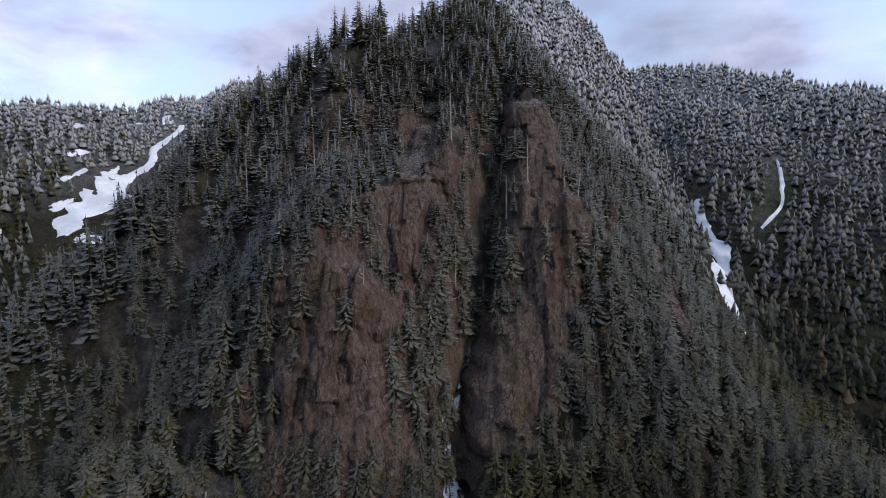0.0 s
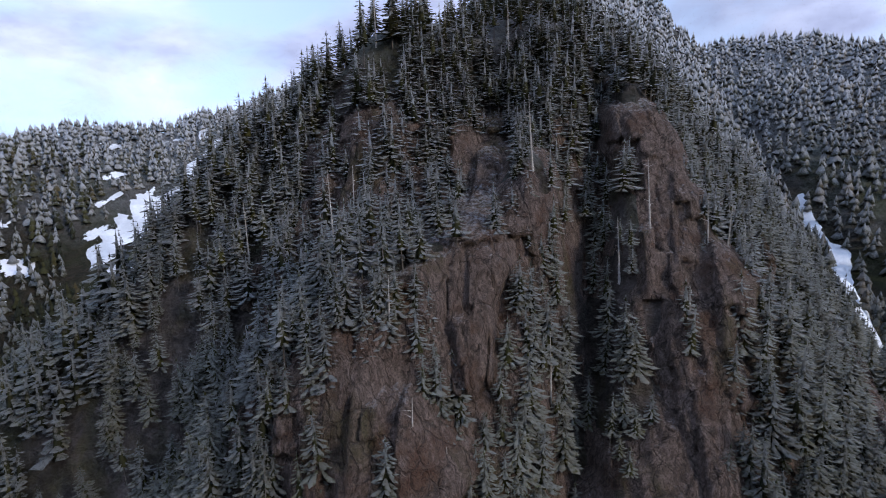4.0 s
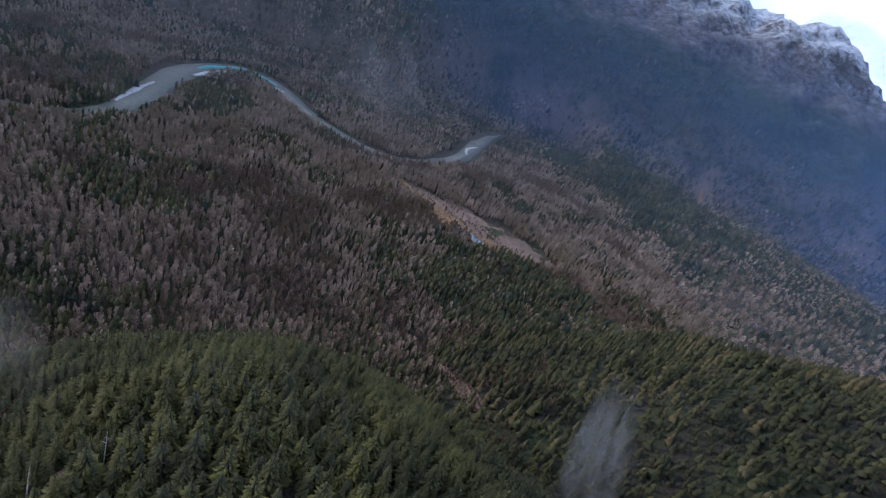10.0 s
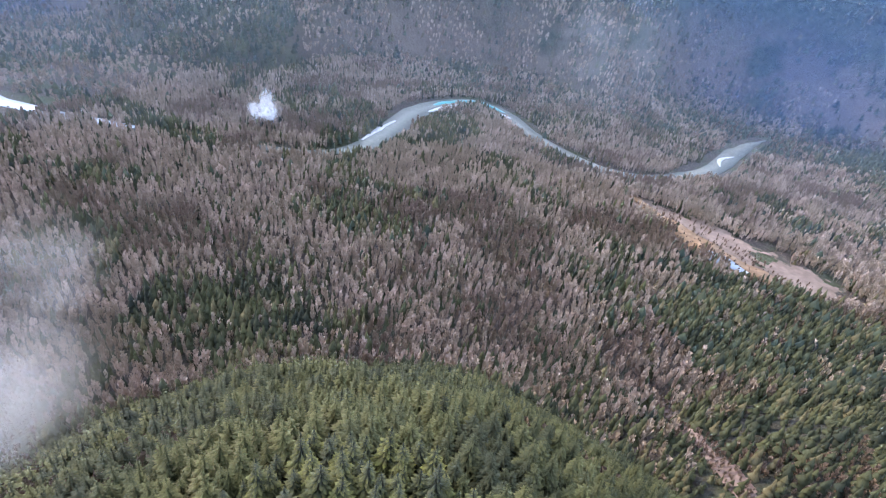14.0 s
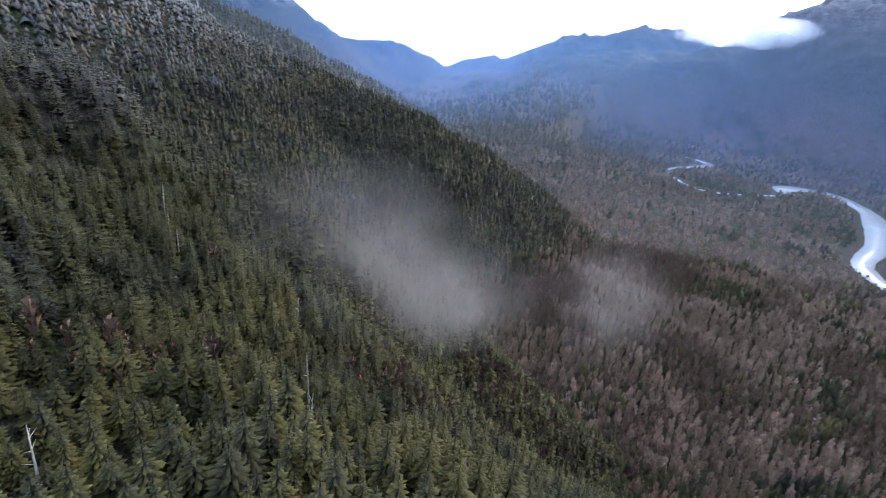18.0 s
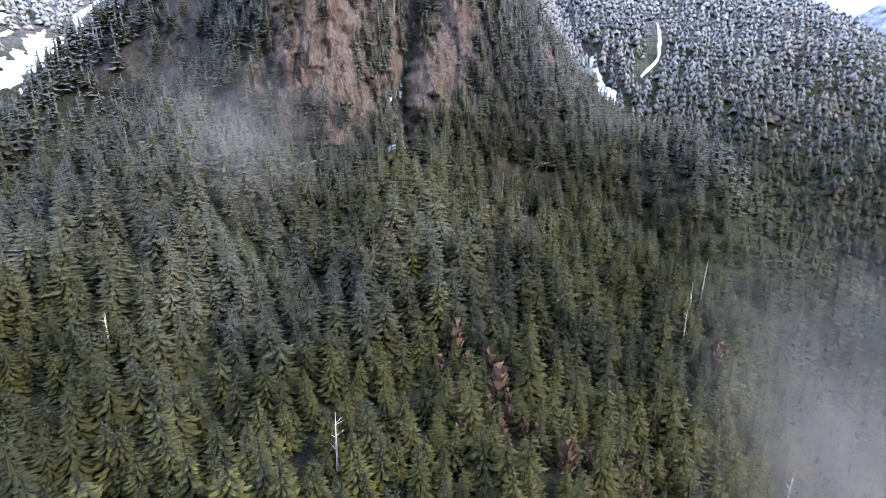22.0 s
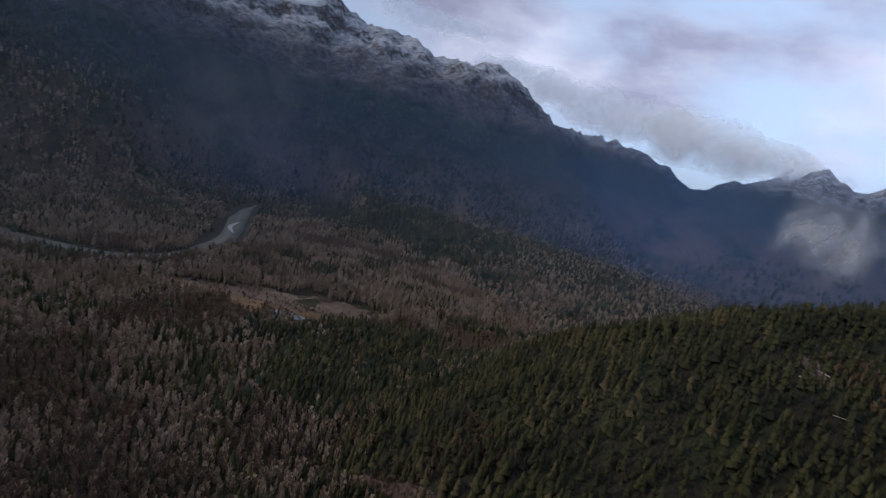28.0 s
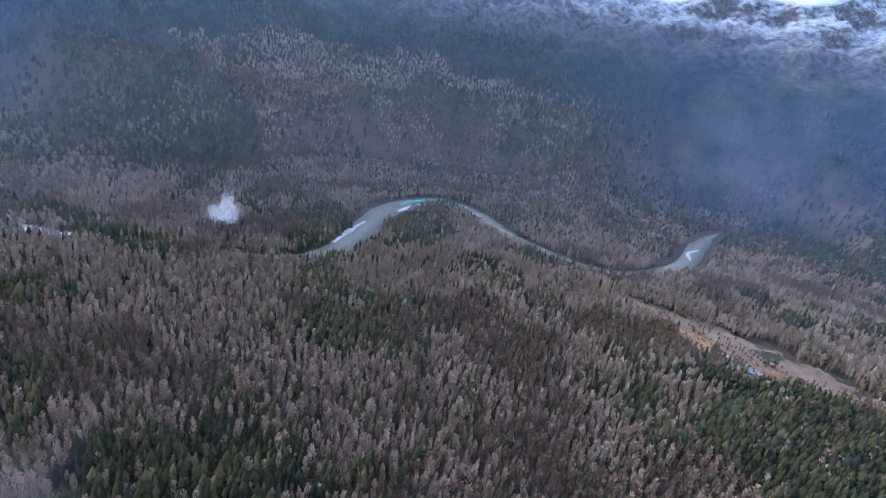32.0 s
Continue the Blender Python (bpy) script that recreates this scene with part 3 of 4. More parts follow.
gx, gy = spaced(-4950, 4950, 4.5, -260, 260), spaced(-4950, 4950, 4.5, -130, 420)
gxx, gyy = np.meshgrid(gx, gy)
gz = land(gxx, gyy)
ground = built("ground", np.stack([gxx, gyy, gz], -1).reshape(-1, 3), grid_faces(len(gx), len(gy)), GROUND, smooth=True)
tagged(ground, "steep mountain land with rock, soil and snow", "ground", kind="structure")


# ---- water, snow and clearings ----
def ribbon(name, points, widths, z, mat, label, category, wobble=6.0, seed=5, kind="structure"):
    """A band along a smooth line through the points, with uneven banks."""
    t = np.arange(len(points))
    u, line = eased_line(points, 8)
    w = np.interp(u, t, widths)
    way = np.gradient(line, axis=0)
    way /= np.linalg.norm(way, axis=1, keepdims=True)
    side = np.stack([-way[:, 1], way[:, 0]], 1)
    half = np.stack([w / 2 + wobble * fbm(line[:, 0], line[:, 1], 40, 3, seed), w / 2 + wobble * fbm(line[:, 0] + 500, line[:, 1], 40, 3, seed)], 1)
    left, right = line + side * half[:, :1], line - side * half[:, 1:]
    n = len(line)
    zl, zr = z + floor_at(left[:, 0]) - FLOOR, z + floor_at(right[:, 0]) - FLOOR
    top = np.concatenate([np.c_[left, zl], np.c_[right, zr], np.c_[left, zl - 3], np.c_[right, zr - 3]])
    i = np.arange(n - 1)
    faces = np.concatenate([np.stack([a0 + i, b0 + i, b0 + i + 1, a0 + i + 1], 1) for a0, b0 in ((0, n), (2 * n, 0), (n, 3 * n))])
    return tagged(built(name, top, faces, mat), label, category, kind=kind), line, w


ribbon("river", RIVER[:21], WIDTHS[:21], FLOOR + 2.2, WATER, "pale grey-green river winding through bare woods", "river")
ribbon("river", RIVER[20:], WIDTHS[20:], FLOOR + 2.2, GLARE, "bright river loop, its sky glare partly put into the pale colour", "river")
ribbon("shoal", [(225, -1690), (330, -1752), (415, -1660), (440, -1590)], [16, 26, 26, 10], FLOOR + 2.5, SHOAL, "turquoise shallow water in a river bend", "shallow water", 4)
ribbon("gravel_bar", [(190, -1640), (320, -1700), (395, -1610), (425, -1500)], [10, 26, 24, 8], FLOOR + 2.9, GRAVEL, "pale gravel bar along a river bend", "gravel bar", 5)
ribbon("gravel_bar", [(470, -1340), (474, -1220), (470, -1130)], [6, 16, 6], FLOOR + 2.9, GRAVEL, "pale gravel bar along a river bend", "gravel bar", 5)
ribbon("gravel_bar", [(-455, -1640), (-470, -1720), (-520, -1790)], [4, 14, 4], FLOOR + 2.9, GRAVEL, "pale gravel bar with stones by the river", "gravel bar", 4)
ribbon("marsh", [(-190, -1215), (-245, -1140), (-300, -1070), (-360, -1005), (-425, -960), (-460, -925)], [10, 34, 40, 64, 60, 14], FLOOR + 3.9, RUST, "rust-orange sedge round a pond", "marsh", 18)
ribbon("pond", [(-328, -1005), (-366, -982), (-408, -952)], [18, 46, 16], FLOOR + 4.5, POND, "still grey pond at the edge of a marsh", "pond", 8)


def drape(name, cx, cy, long, wide, turn, mat, label, category, lift=1.6, rough=0.9, seed=3, steps=26):
    """A patch that lies on the land, with a torn outline."""
    u, v = np.meshgrid(np.linspace(-1, 1, steps), np.linspace(-1, 1, steps))
    c, s = math.cos(radians(turn)), math.sin(radians(turn))
    x, y = cx + c * u * long / 2 - s * v * wide / 2, cy + s * u * long / 2 + c * v * wide / 2
    inside = 1 - np.hypot(u, v) + rough * (fbm(x, y, max(long, wide) / 3.2, 5, seed, 0.75) - 0.12) > 0.12
    z = land(x, y) + lift
    f = grid_faces(steps, steps)
    f = f[inside.ravel()[f].all(1)]
    if not len(f):
        return None
    used = np.unique(f)
    back = np.zeros(steps * steps, int)
    back[used] = np.arange(len(used))
    return tagged(built(name, np.stack([x, y, z], -1).reshape(-1, 3)[used], back[f], mat, smooth=True), label, category, kind="structure")


# the bare rock of the cliff, from foot to top: x, height, half width of each pillar, and how far it stands out
ROCK_FACES = [
    ([(-36, -44, 8), (-35, -26, 10), (-36, -6, 11), (-36, 12, 11), (-36, 25, 8)], 10),
    ([(-52, -104, 18), (-54, -84, 20), (-57, -60, 19), (-58, -42, 17), (-58, -30, 14)], 5),
    ([(8, -106, 17), (13, -88, 19), (18, -68, 19), (22, -46, 18), (25, -22, 16), (20, 2, 14), (15, 22, 11), (12, 40, 8)], 8),
    ([(80, -84, 6), (83, -66, 9), (87, -46, 8), (86, -32, 5)], 3),
    ([(-92, -100, 9), (-88, -84, 10), (-84, -70, 7)], 4),
    ([(52, -30, 7), (50, -12, 8), (47, 2, 6)], 4),
]
ROCK_LABELS = ["rounded monolith of bare brown-grey rock on the cliff", "broad rock wall under a snowy ledge of the cliff", "tall jointed pillar of pinkish-brown rock with dead trunks",
               "bare brown rock between firs on the shoulder", "low rock step among the firs", "small bare rock rib high on the cliff"]
cliff_x, cliff_y = np.arange(-130, 132, 2.0), np.arange(130, 360, 2.0)
CLIFF = land(*np.meshgrid(cliff_x, cliff_y))


def slope_front(x, z, half):
    """Where the slope reaches a height, seen from the south, over a width."""
    cols = np.abs(cliff_x - x) < half * 0.8
    reach = CLIFF[:, cols] >= z
    return float(np.mean(cliff_y[np.argmax(reach, 0)]))


ROCK_CLEAR = []
ROCK_FACES = [([(x, z, w * 1.15) for x, z, w in face], bulge) for face, bulge in ROCK_FACES]
for face, bulge in ROCK_FACES:
    for (ax, az, aw), (bx, bz, bw) in zip(face, face[1:]):
        for f in (0.0, 0.5):
            rx, rz, rw = ax + (bx - ax) * f, az + (bz - az) * f, aw + (bw - aw) * f
            ROCK_CLEAR.append((rx, slope_front(rx, rz, rw) - 4, rw * 0.55, 6.0, 0))
# x, y, length, width, turn
SNOWS = [(-535, 790, 50, 18, 120), (-575, 770, 40, 16, 60), (-557, 486, 44, 24, 30), (-576, 415, 18, 12, 60), (-496, 304, 50, 26, 70), (-470, 330, 18, 10, 20),
         (-540, 450, 24, 14, 40), (-600, 520, 30, 14, 50), (-560, 640, 36, 16, 70), (-620, 700, 40, 18, 40), (-455, 520, 40, 16, 30), (-520, 560, 34, 14, 70), (-540, 600, 40, 10, 80), (-515, 640, 46, 10, 95)]
for n, (sx, sy, sl, sw, st) in enumerate(SNOWS):
    drape("snow_patch", sx, sy, sl, sw, st, SNOW, "torn patch of clean snow in a steep gully", "snow", 2.0, 1.0, 5 + n, 70)
# lines of x, y, width
SNOW_STRIPS = [
    ([(-486, 516, 10), (-492, 536, 34), (-500, 564, 52), (-504, 594, 60), (-502, 622, 44), (-496, 652, 20), (-492, 682, 9), (-506, 712, 14), (-503, 740, 10), (-499, 772, 12)], "broad field of clean snow in a steep gully"),
    ([(264, 696, 6), (262, 668, 13), (261, 646, 18), (266, 618, 20), (250, 570, 18), (226, 520, 15), (219, 495, 14), (220, 472, 14), (227, 450, 6)], "long band of snow down an eastern gully"),
    ([(379, 738, 3), (371, 705, 6), (356, 674, 5), (322, 646, 3)], "narrow band of snow in a side gully"),
    ([(-11, 192, 3), (-11, 182, 6), (-13, 170, 9), (-15, 160, 8), (-14, 148, 3)], "tongue of snow at the foot of a cleft"),
]


def snow_strip(line, label, seed):
    """A band of snow that lies on the land, with ragged edges."""
    u, mid = eased_line([q[:2] for q in line], 9)
    w = np.interp(u, np.arange(len(line)), [q[2] for q in line])
    way = np.gradient(mid, axis=0)
    way /= np.linalg.norm(way, axis=1, keepdims=True)
    side = np.stack([-way[:, 1], way[:, 0]], 1)
    ragged = np.stack([1 + 0.9 * fbm(mid[:, 0] + 90 * k, mid[:, 1], 26, 4, seed, 0.7) for k in (0, 1)], 1)
    f = np.linspace(-1, 1, 9)
    half = np.where(f[None] < 0, ragged[:, :1], ragged[:, 1:]) * w[:, None] / 2
    x, y = mid[:, :1] + side[:, :1] * f * half, mid[:, 1:] + side[:, 1:] * f * half
    z = land(x, y) + 1.7 - 2.2 * np.abs(f[None]) ** 4
    return tagged(built("snow_patch", np.stack([x, y, z], -1).reshape(-1, 3), grid_faces(9, len(mid)), SNOW, smooth=True), label, "snow", kind="structure")


for n, (line, label) in enumerate(SNOW_STRIPS):
    snow_strip(line, label, 61 + n)
EARTHS = [(28, -54, 30, 13, 40), (150, -62, 36, 16, 120), (-629, -193, 60, 30, 40), (-20, 60, 20, 10, 30), (-590, 130, 30, 18, 10), (-524, 25, 52, 20, 60), (-500, 60, 30, 14, 100)]
for n, (sx, sy, sl, sw, st) in enumerate(EARTHS):
    drape("bare_slope", sx, sy, sl, sw, st, EARTH, "bare brown earth between the trees", "earth", 1.2, 0.9, 25 + n)
for mx, my, ml, mw, mt, seed in ((-385, -1050, 400, 210, 151, 47), (-250, -1150, 210, 110, 150, 48), (-505, -985, 190, 150, 140, 49)):
    drape("marsh", mx, my, ml, mw, mt, MARSH, "rust-brown marsh with dead grass and scrub", "marsh", 1.0 + 0.4 * (seed - 47), 0.8, seed, 60)
drape("gravel_scar", -1590, -1880, 200, 22, 70, RUST, "brown gravel scar on a wooded hillside", "gravel", 3.0, 0.9, 50, 40)
drape("gravel_scar", -1450, -1810, 110, 14, 60, GRAVEL, "pale gravel scar on the far bank", "gravel", 3.0, 0.8, 41)
drape("gravel_scar", 1080, -1040, 60, 16, 20, GRAVEL, "pale clearing among the bare woods", "gravel", 3.0, 0.8, 42)
drape("forest_track", -250, -430, 250, 20, 108, EARTH, "muddy brown track cut down through the trees", "track", 1.0, 0.7, 44, 60)


# ---- trees ----
def fir_shape(tiers, arms, rng, fine=False, foot=0.07):
    """A fir of height 1: whorls of narrow, folded boughs that sag towards their tips, with gaps between the layers,
    round an inner cone coloured dark for the shade within.
    """
    sides = 5
    verts = [(math.cos(2 * math.pi * n / sides) * 0.062, math.sin(2 * math.pi * n / sides) * 0.062, foot + 0.03) for n in range(sides)] + [(0, 0, 0.95)]
    faces = [(n, (n + 1) % sides, sides) for n in range(sides)]
    gap = (0.985 - foot) / tiers
    for k in range(tiers):
        ring = foot + gap * (k + 0.4)
        reach = (0.225 * (1 - ring) ** 0.66 + 0.008) * rng.uniform(0.8, 1.18)
        count, turn = max(3, round(arms * (1 - 0.45 * k / tiers))), rng.random()
        for n in range(count):
            if rng.random() < 0.07:
                continue
            h = ring + gap * rng.uniform(-0.36, 0.36)
            a = 2 * math.pi * (n + turn + rng.uniform(-0.28, 0.28)) / count
            far = reach * rng.uniform(0.68, 1.22)
            w, sag = far * (rng.uniform(0.11, 0.18) if fine else rng.uniform(0.26, 0.40)), far * rng.uniform(0.0, 0.24)
            c, d = math.cos(a), math.sin(a)

            def at(out, side, z):
                return (c * out * far - d * side * w, d * out * far + c * side * w, z)

            b = len(verts)
            if fine:
                verts += [at(0, 0, h + 0.14 * far), at(0.72, 1.15, h - 0.6 * sag - 0.3 * w), at(1.02, 0, h - 0.7 * sag), at(0.72, -1.15, h - 0.6 * sag - 0.3 * w)]
                faces += [(b, b + 2, b + 1), (b, b + 3, b + 2)]
            else:
                verts += [at(0, 0, h + 0.2 * far), at(0.66, 1.1, h - 0.8 * sag - 0.2 * w), at(1, 0, h - 0.8 * sag), at(0.66, -1.1, h - 0.8 * sag - 0.2 * w)]
                faces += [(b, b + 2, b + 1), (b, b + 3, b + 2)]
    b = len(verts)
    verts += [(0.014, 0, 0.93), (-0.007, 0.012, 0.93), (-0.007, -0.012, 0.93), (0, 0, 1.03)]
    faces += [(b, b + 1, b + 3), (b + 1, b + 2, b + 3), (b + 2, b, b + 3)]
    return np.array(verts), np.array(faces)


def stem_shape(rng):
    """A bare stem of height 1."""
    verts = [(math.cos(a) * 0.013, math.sin(a) * 0.013, 0.0) for a in (0.3, 2.4, 4.5)] + [(rng.uniform(-0.004, 0.004), 0, 0.97)]
    return np.array(verts), np.array([(0, 1, 3), (1, 2, 3), (2, 0, 3)])


def cone_shape(tiers, sides, rng):
    """A fir seen from far off: ragged skirts one above the other."""
    verts, faces = [], []
    for k in range(tiers):
        lo, hi = 0.08 + 0.8 * k / tiers, 0.08 + 0.8 * k / tiers + 1.25 / tiers
        r = 0.21 * (1 - lo) ** 0.8
        base = len(verts)
        verts.append((0, 0, min(hi, 1.0)))
        for n in range(sides):
            a = 2 * math.pi * (n + 0.5 * k) / sides
            q = r * rng.uniform(0.45, 1.35)
            verts.append((math.cos(a) * q, math.sin(a) * q, lo + rng.uniform(-0.04, 0.06)))
        faces += [(base, base + 1 + n, base + 1 + (n + 1) % sides) for n in range(sides)]
    return np.array(verts), np.array(faces)


def alder_shape(twigs, rng, spread=0.12):
    """A leafless broadleaf of height 1: a pale stem under a tall, narrow, feathery crown of many upright sprays of fine twigs."""
    verts, faces = [(-0.016, 0, 0), (0.016, 0, 0), (0, 0.0, 0.85)], [(0, 1, 2)]
    wide = spread * rng.uniform(0.75, 1.25)
    for n in range(twigs):
        a, up = n * 2.399 + rng.uniform(-0.4, 0.4), 1 - 1.8 * (n + 0.5) / twigs
        r = math.sqrt(max(0.0, 1 - up * up)) * rng.uniform(0.7, 1.15)
        c, s = math.cos(a), math.sin(a)
        x, y, z = c * r * wide, s * r * wide, 0.66 + 0.33 * up + rng.uniform(-0.04, 0.04)
        w, h = wide * rng.uniform(0.30, 0.62) * (24 / twigs) ** 0.4, rng.uniform(0.12, 0.2)
        b = len(verts)
        verts += [(x * 0.6, y * 0.6, z - h), (x - s * w, y + c * w, z + h * 0.3), (x * 1.1 + s * w, y * 1.1 - c * w, z + h * rng.uniform(0.2, 0.8))]
        faces += [(b, b + 1, b + 2)]
    return np.array(verts), np.array(faces)


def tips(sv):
    """0 at the stem, 1 at the end of a bough; colours young tips light and paints the crown's inner shade."""
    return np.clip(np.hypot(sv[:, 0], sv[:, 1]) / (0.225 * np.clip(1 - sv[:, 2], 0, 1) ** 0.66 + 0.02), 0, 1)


def forest(name, places, shapes, mat, label, category, seed, jitter=0.0, growth_shade=False):
    """Woods nobody could count, as one mesh. places: rows of x, y, z, height, girth, tint."""
    rng = np.random.default_rng(seed)
    kind_of = rng.integers(0, len(shapes), len(places))
    vs, fs, ts, start = [], [], [], 0
    for k, (sv, sf) in enumerate(shapes):
        p = places[kind_of == k]
        if not len(p):
            continue
        a = rng.uniform(0, 2 * np.pi, len(p))
        c, s = np.cos(a)[:, None], np.sin(a)[:, None]
        g = (p[:, 3] * p[:, 4])[:, None]
        lean = rng.normal(0, 0.03, (len(p), 2))
        x = g * (sv[None, :, 0] * c - sv[None, :, 1] * s) + lean[:, :1] * p[:, 3:4] * sv[None, :, 2]
        y = g * (sv[None, :, 0] * s + sv[None, :, 1] * c) + lean[:, 1:] * p[:, 3:4] * sv[None, :, 2]
        z = p[:, 3:4] * sv[None, :, 2]
        v = np.stack([x + p[:, :1], y + p[:, 1:2], z + p[:, 2:3] - 0.6], -1)
        if jitter:
            v += rng.normal(0, jitter, v.shape)
        n = sv.shape[0]
        f = sf[None] + (start + np.arange(len(p)) * n)[:, None, None]
        start += len(p) * n
        # The tint lightens the tips and paints the crown's inner shade.
        vs.append(v.reshape(-1, 3)), fs.append(f.reshape(-1, 3)), ts.append(np.clip(p[:, 5:6] * (0.55 + 0.55 * tips(sv)[None]) + 0.30 * (tips(sv)[None] - 0.6), 0, 1).ravel() if growth_shade else np.repeat(p[:, 5], n))
    ob = built(name, np.concatenate(vs), np.concatenate(fs), mat, tint=np.concatenate(ts))
    return tagged(ob, label, category, kind="stuff")


def scatter(x0, x1, y0, y1, step, seed):
    rng = np.random.default_rng(seed)
    x, y = np.meshgrid(np.arange(x0, x1, step), np.arange(y0, y1, step))
    x, y = x.ravel() + rng.uniform(-0.48, 0.48, x.size) * step, y.ravel() + rng.uniform(-0.48, 0.48, x.size) * step
    return x, y, rng


def slope_at(x, y, z, d=5.0):
    return np.hypot(land(x + d, y) - z, land(x, y + d) - z) / d


CLEAR = [(-290, -1120, 95, 50, -29), (-395, -1040, 120, 88, -20), (-500, -985, 95, 70, -35), (-1585, -1870, 130, 40, 70), (-250, -430, 118, 8, 108)] + ROCK_CLEAR + [(q[0], q[1] - 7, q[2] * 0.40, max(q[3] * 0.38, 12), q[4]) for q in SNOWS] + [(q[0], q[1], max(q[2] * 0.55, 8), 20, 0) for line, _ in SNOW_STRIPS[:3] for q in line]
CLEAR += [(q[0] + 10 * np.sign(-q[0]), q[1] - 13, q[2] * 0.5 + 9, q[2] * 0.5 + 15, 0) for line, _ in SNOW_STRIPS for q in line]


def cleared(x, y):
    out = np.zeros(x.shape, bool)
    for cx, cy, a, b, turn in CLEAR:
        c, s = math.cos(radians(turn)), math.sin(radians(turn))
        dx, dy = x - cx, y - cy
        out |= ((dx * c + dy * s) / a) ** 2 + ((-dx * s + dy * c) / b) ** 2 < 1 + 1.7 * fbm(x, y, 38, 3, 77)
    return out


def banks(x, y, usual, open_):
    """The width of the treeless bank: wide along the bends that lie open."""
    lies_open = ((x > 80) & (x < 520) & (y < -1380)) | ((x < -330) & (y < -1500)) | (x > 1100)
    return np.where(lies_open, open_, usual * 0.6) + 14 * fbm(x, y, 60, 3, 19)


prng = random.Random(4)
FIRS = [fir_shape(6, 5, prng) for _ in range(7)]
FIRS_FINE = [fir_shape(15, 12, prng, True) for _ in range(9)]
FIRS_CLIFF = [fir_shape(tiers, arms, prng, True, foot) for tiers, arms, foot in ((13, 10, 0.08), (14, 9, 0.12), (11, 9, 0.30), (12, 10, 0.16), (8, 8, 0.42), (14, 10, 0.06), (11, 8, 0.22), (15, 9, 0.1), (10, 9, 0.36))]
STEMS = [stem_shape(prng) for _ in range(3)]
FIRS_MID = [cone_shape(3, 6, prng) for _ in range(5)]
FIRS_FAR = [cone_shape(2, 5, prng) for _ in range(4)]
ALDERS = [alder_shape(19, prng) for _ in range(8)]
ALDERS_FAR = [alder_shape(11, prng, 0.17) for _ in range(5)]


def fir_rows(x, y, rng, lo, hi, keep):
    x, y = x[keep], y[keep]
    z = land(x, y)
    s = slope_at(x, y, z)
    tall = rng.uniform(lo, hi, len(x)) * (1 + 0.4 * fbm(x, y, 60, 3, 61))
    stay = rng.random(len(x)) > np.clip((s - 1.5) / 2.5, 0, 0.35)
    stay &= ~cleared(x, y)
    tint = np.clip(0.46 + 1.1 * fbm(x, y, 45, 4, 71) + rng.normal(0, 0.30, len(x)), 0, 1)
    girth = rng.uniform(0.9, 1.4, len(x))
    return np.stack([x, y, z, tall, girth, tint], 1)[stay]


def brown_hill(x, y):
    """The low hill of leafless woods beyond the river."""
    return ((x - 460) / 840) ** 2 + ((y + 1990) / 450) ** 2 + 1.2 * fbm(x, y, 240, 4, 87) < 1.0


# stands of firs on the valley floor: x, y, half length, half width, turn, density
FIR_STANDS = [(325, -1340, 85, 190, 0, 0.9), (-420, -700, 190, 250, 0, 0.9), (225, -735, 110, 40, 15, 0.6), (320, -430, 150, 70, 20, 0.85), (920, -910, 280, 48, -12, 0.75), (750, -640, 150, 50, 20, 0.55),
              (-1180, -1800, 330, 430, 20, 0.97), (-150, -330, 130, 90, 0, 0.7), (120, -1630, 90, 40, -30, 0.5), (700, -1250, 160, 60, 10, 0.6), (50, -1700, 160, 70, 20, 0.55), (-330, -1720, 110, 170, 20, 0.6)]


def belt(x, y, z):
    """How much of the wood is evergreen at a place: all of it on the mountains, patches of it on the valley floor."""
    low = np.clip((z - FLOOR - 14) / 30, 0, 1)
    low = np.where(brown_hill(x, y), 0.22, low)
    stand = np.clip(fbm(x, y, 150, 5, 83) * 2.6 - 0.42, 0, 0.8) + 0.05
    ragged = 1.3 * fbm(x, y, 90, 4, 85)
    for cx, cy, a, b, turn, dense in FIR_STANDS:
        c, s = math.cos(radians(turn)), math.sin(radians(turn))
        dx, dy = x - cx, y - cy
        inside = 1.15 - ((dx * c + dy * s) / a) ** 2 - ((-dx * s + dy * c) / b) ** 2 + ragged
        stand = np.maximum(stand, dense * np.clip(inside * 3, 0, 1))
    return np.maximum(low, stand)


def face_rows():
    """Firs that cling to the ledges of the cliff, round its bare pillars."""
    x, z, rng = scatter(-122, 84, -122, 58, 5.7, 56)
    col = np.clip(np.round((x - cliff_x[0]) / 2).astype(int), 0, len(cliff_x) - 1)
    reach = CLIFF[:, col] >= z
    keep = reach.any(0) & (fbm(x, z * 0.4, 26, 3, 60) > -0.2)
    for face, _ in ROCK_FACES:
        fx, fz, fw = (np.array([q[k] for q in face], float) for k in range(3))
        bare = (z > fz[0] + 0.3 * (fz[-1] - fz[0]) - 14) & (z < fz[-1] - 2) & (np.abs(x - np.interp(z, fz, fx)) < 0.8 * np.interp(z, fz, fw))
        keep &= ~(bare & (rng.random(len(x)) < 0.9))
    x, z, y = x[keep], z[keep], cliff_y[np.argmax(reach, 0)][keep]
    tint = np.clip(0.45 + 1.2 * fbm(x, z, 40, 4, 71) + rng.normal(0, 0.24, len(x)), 0, 1)
    return np.stack([x, y - 3.0, z - 1.5, rng.uniform(8, 21, len(x)), rng.uniform(0.95, 1.5, len(x)), tint], 1)


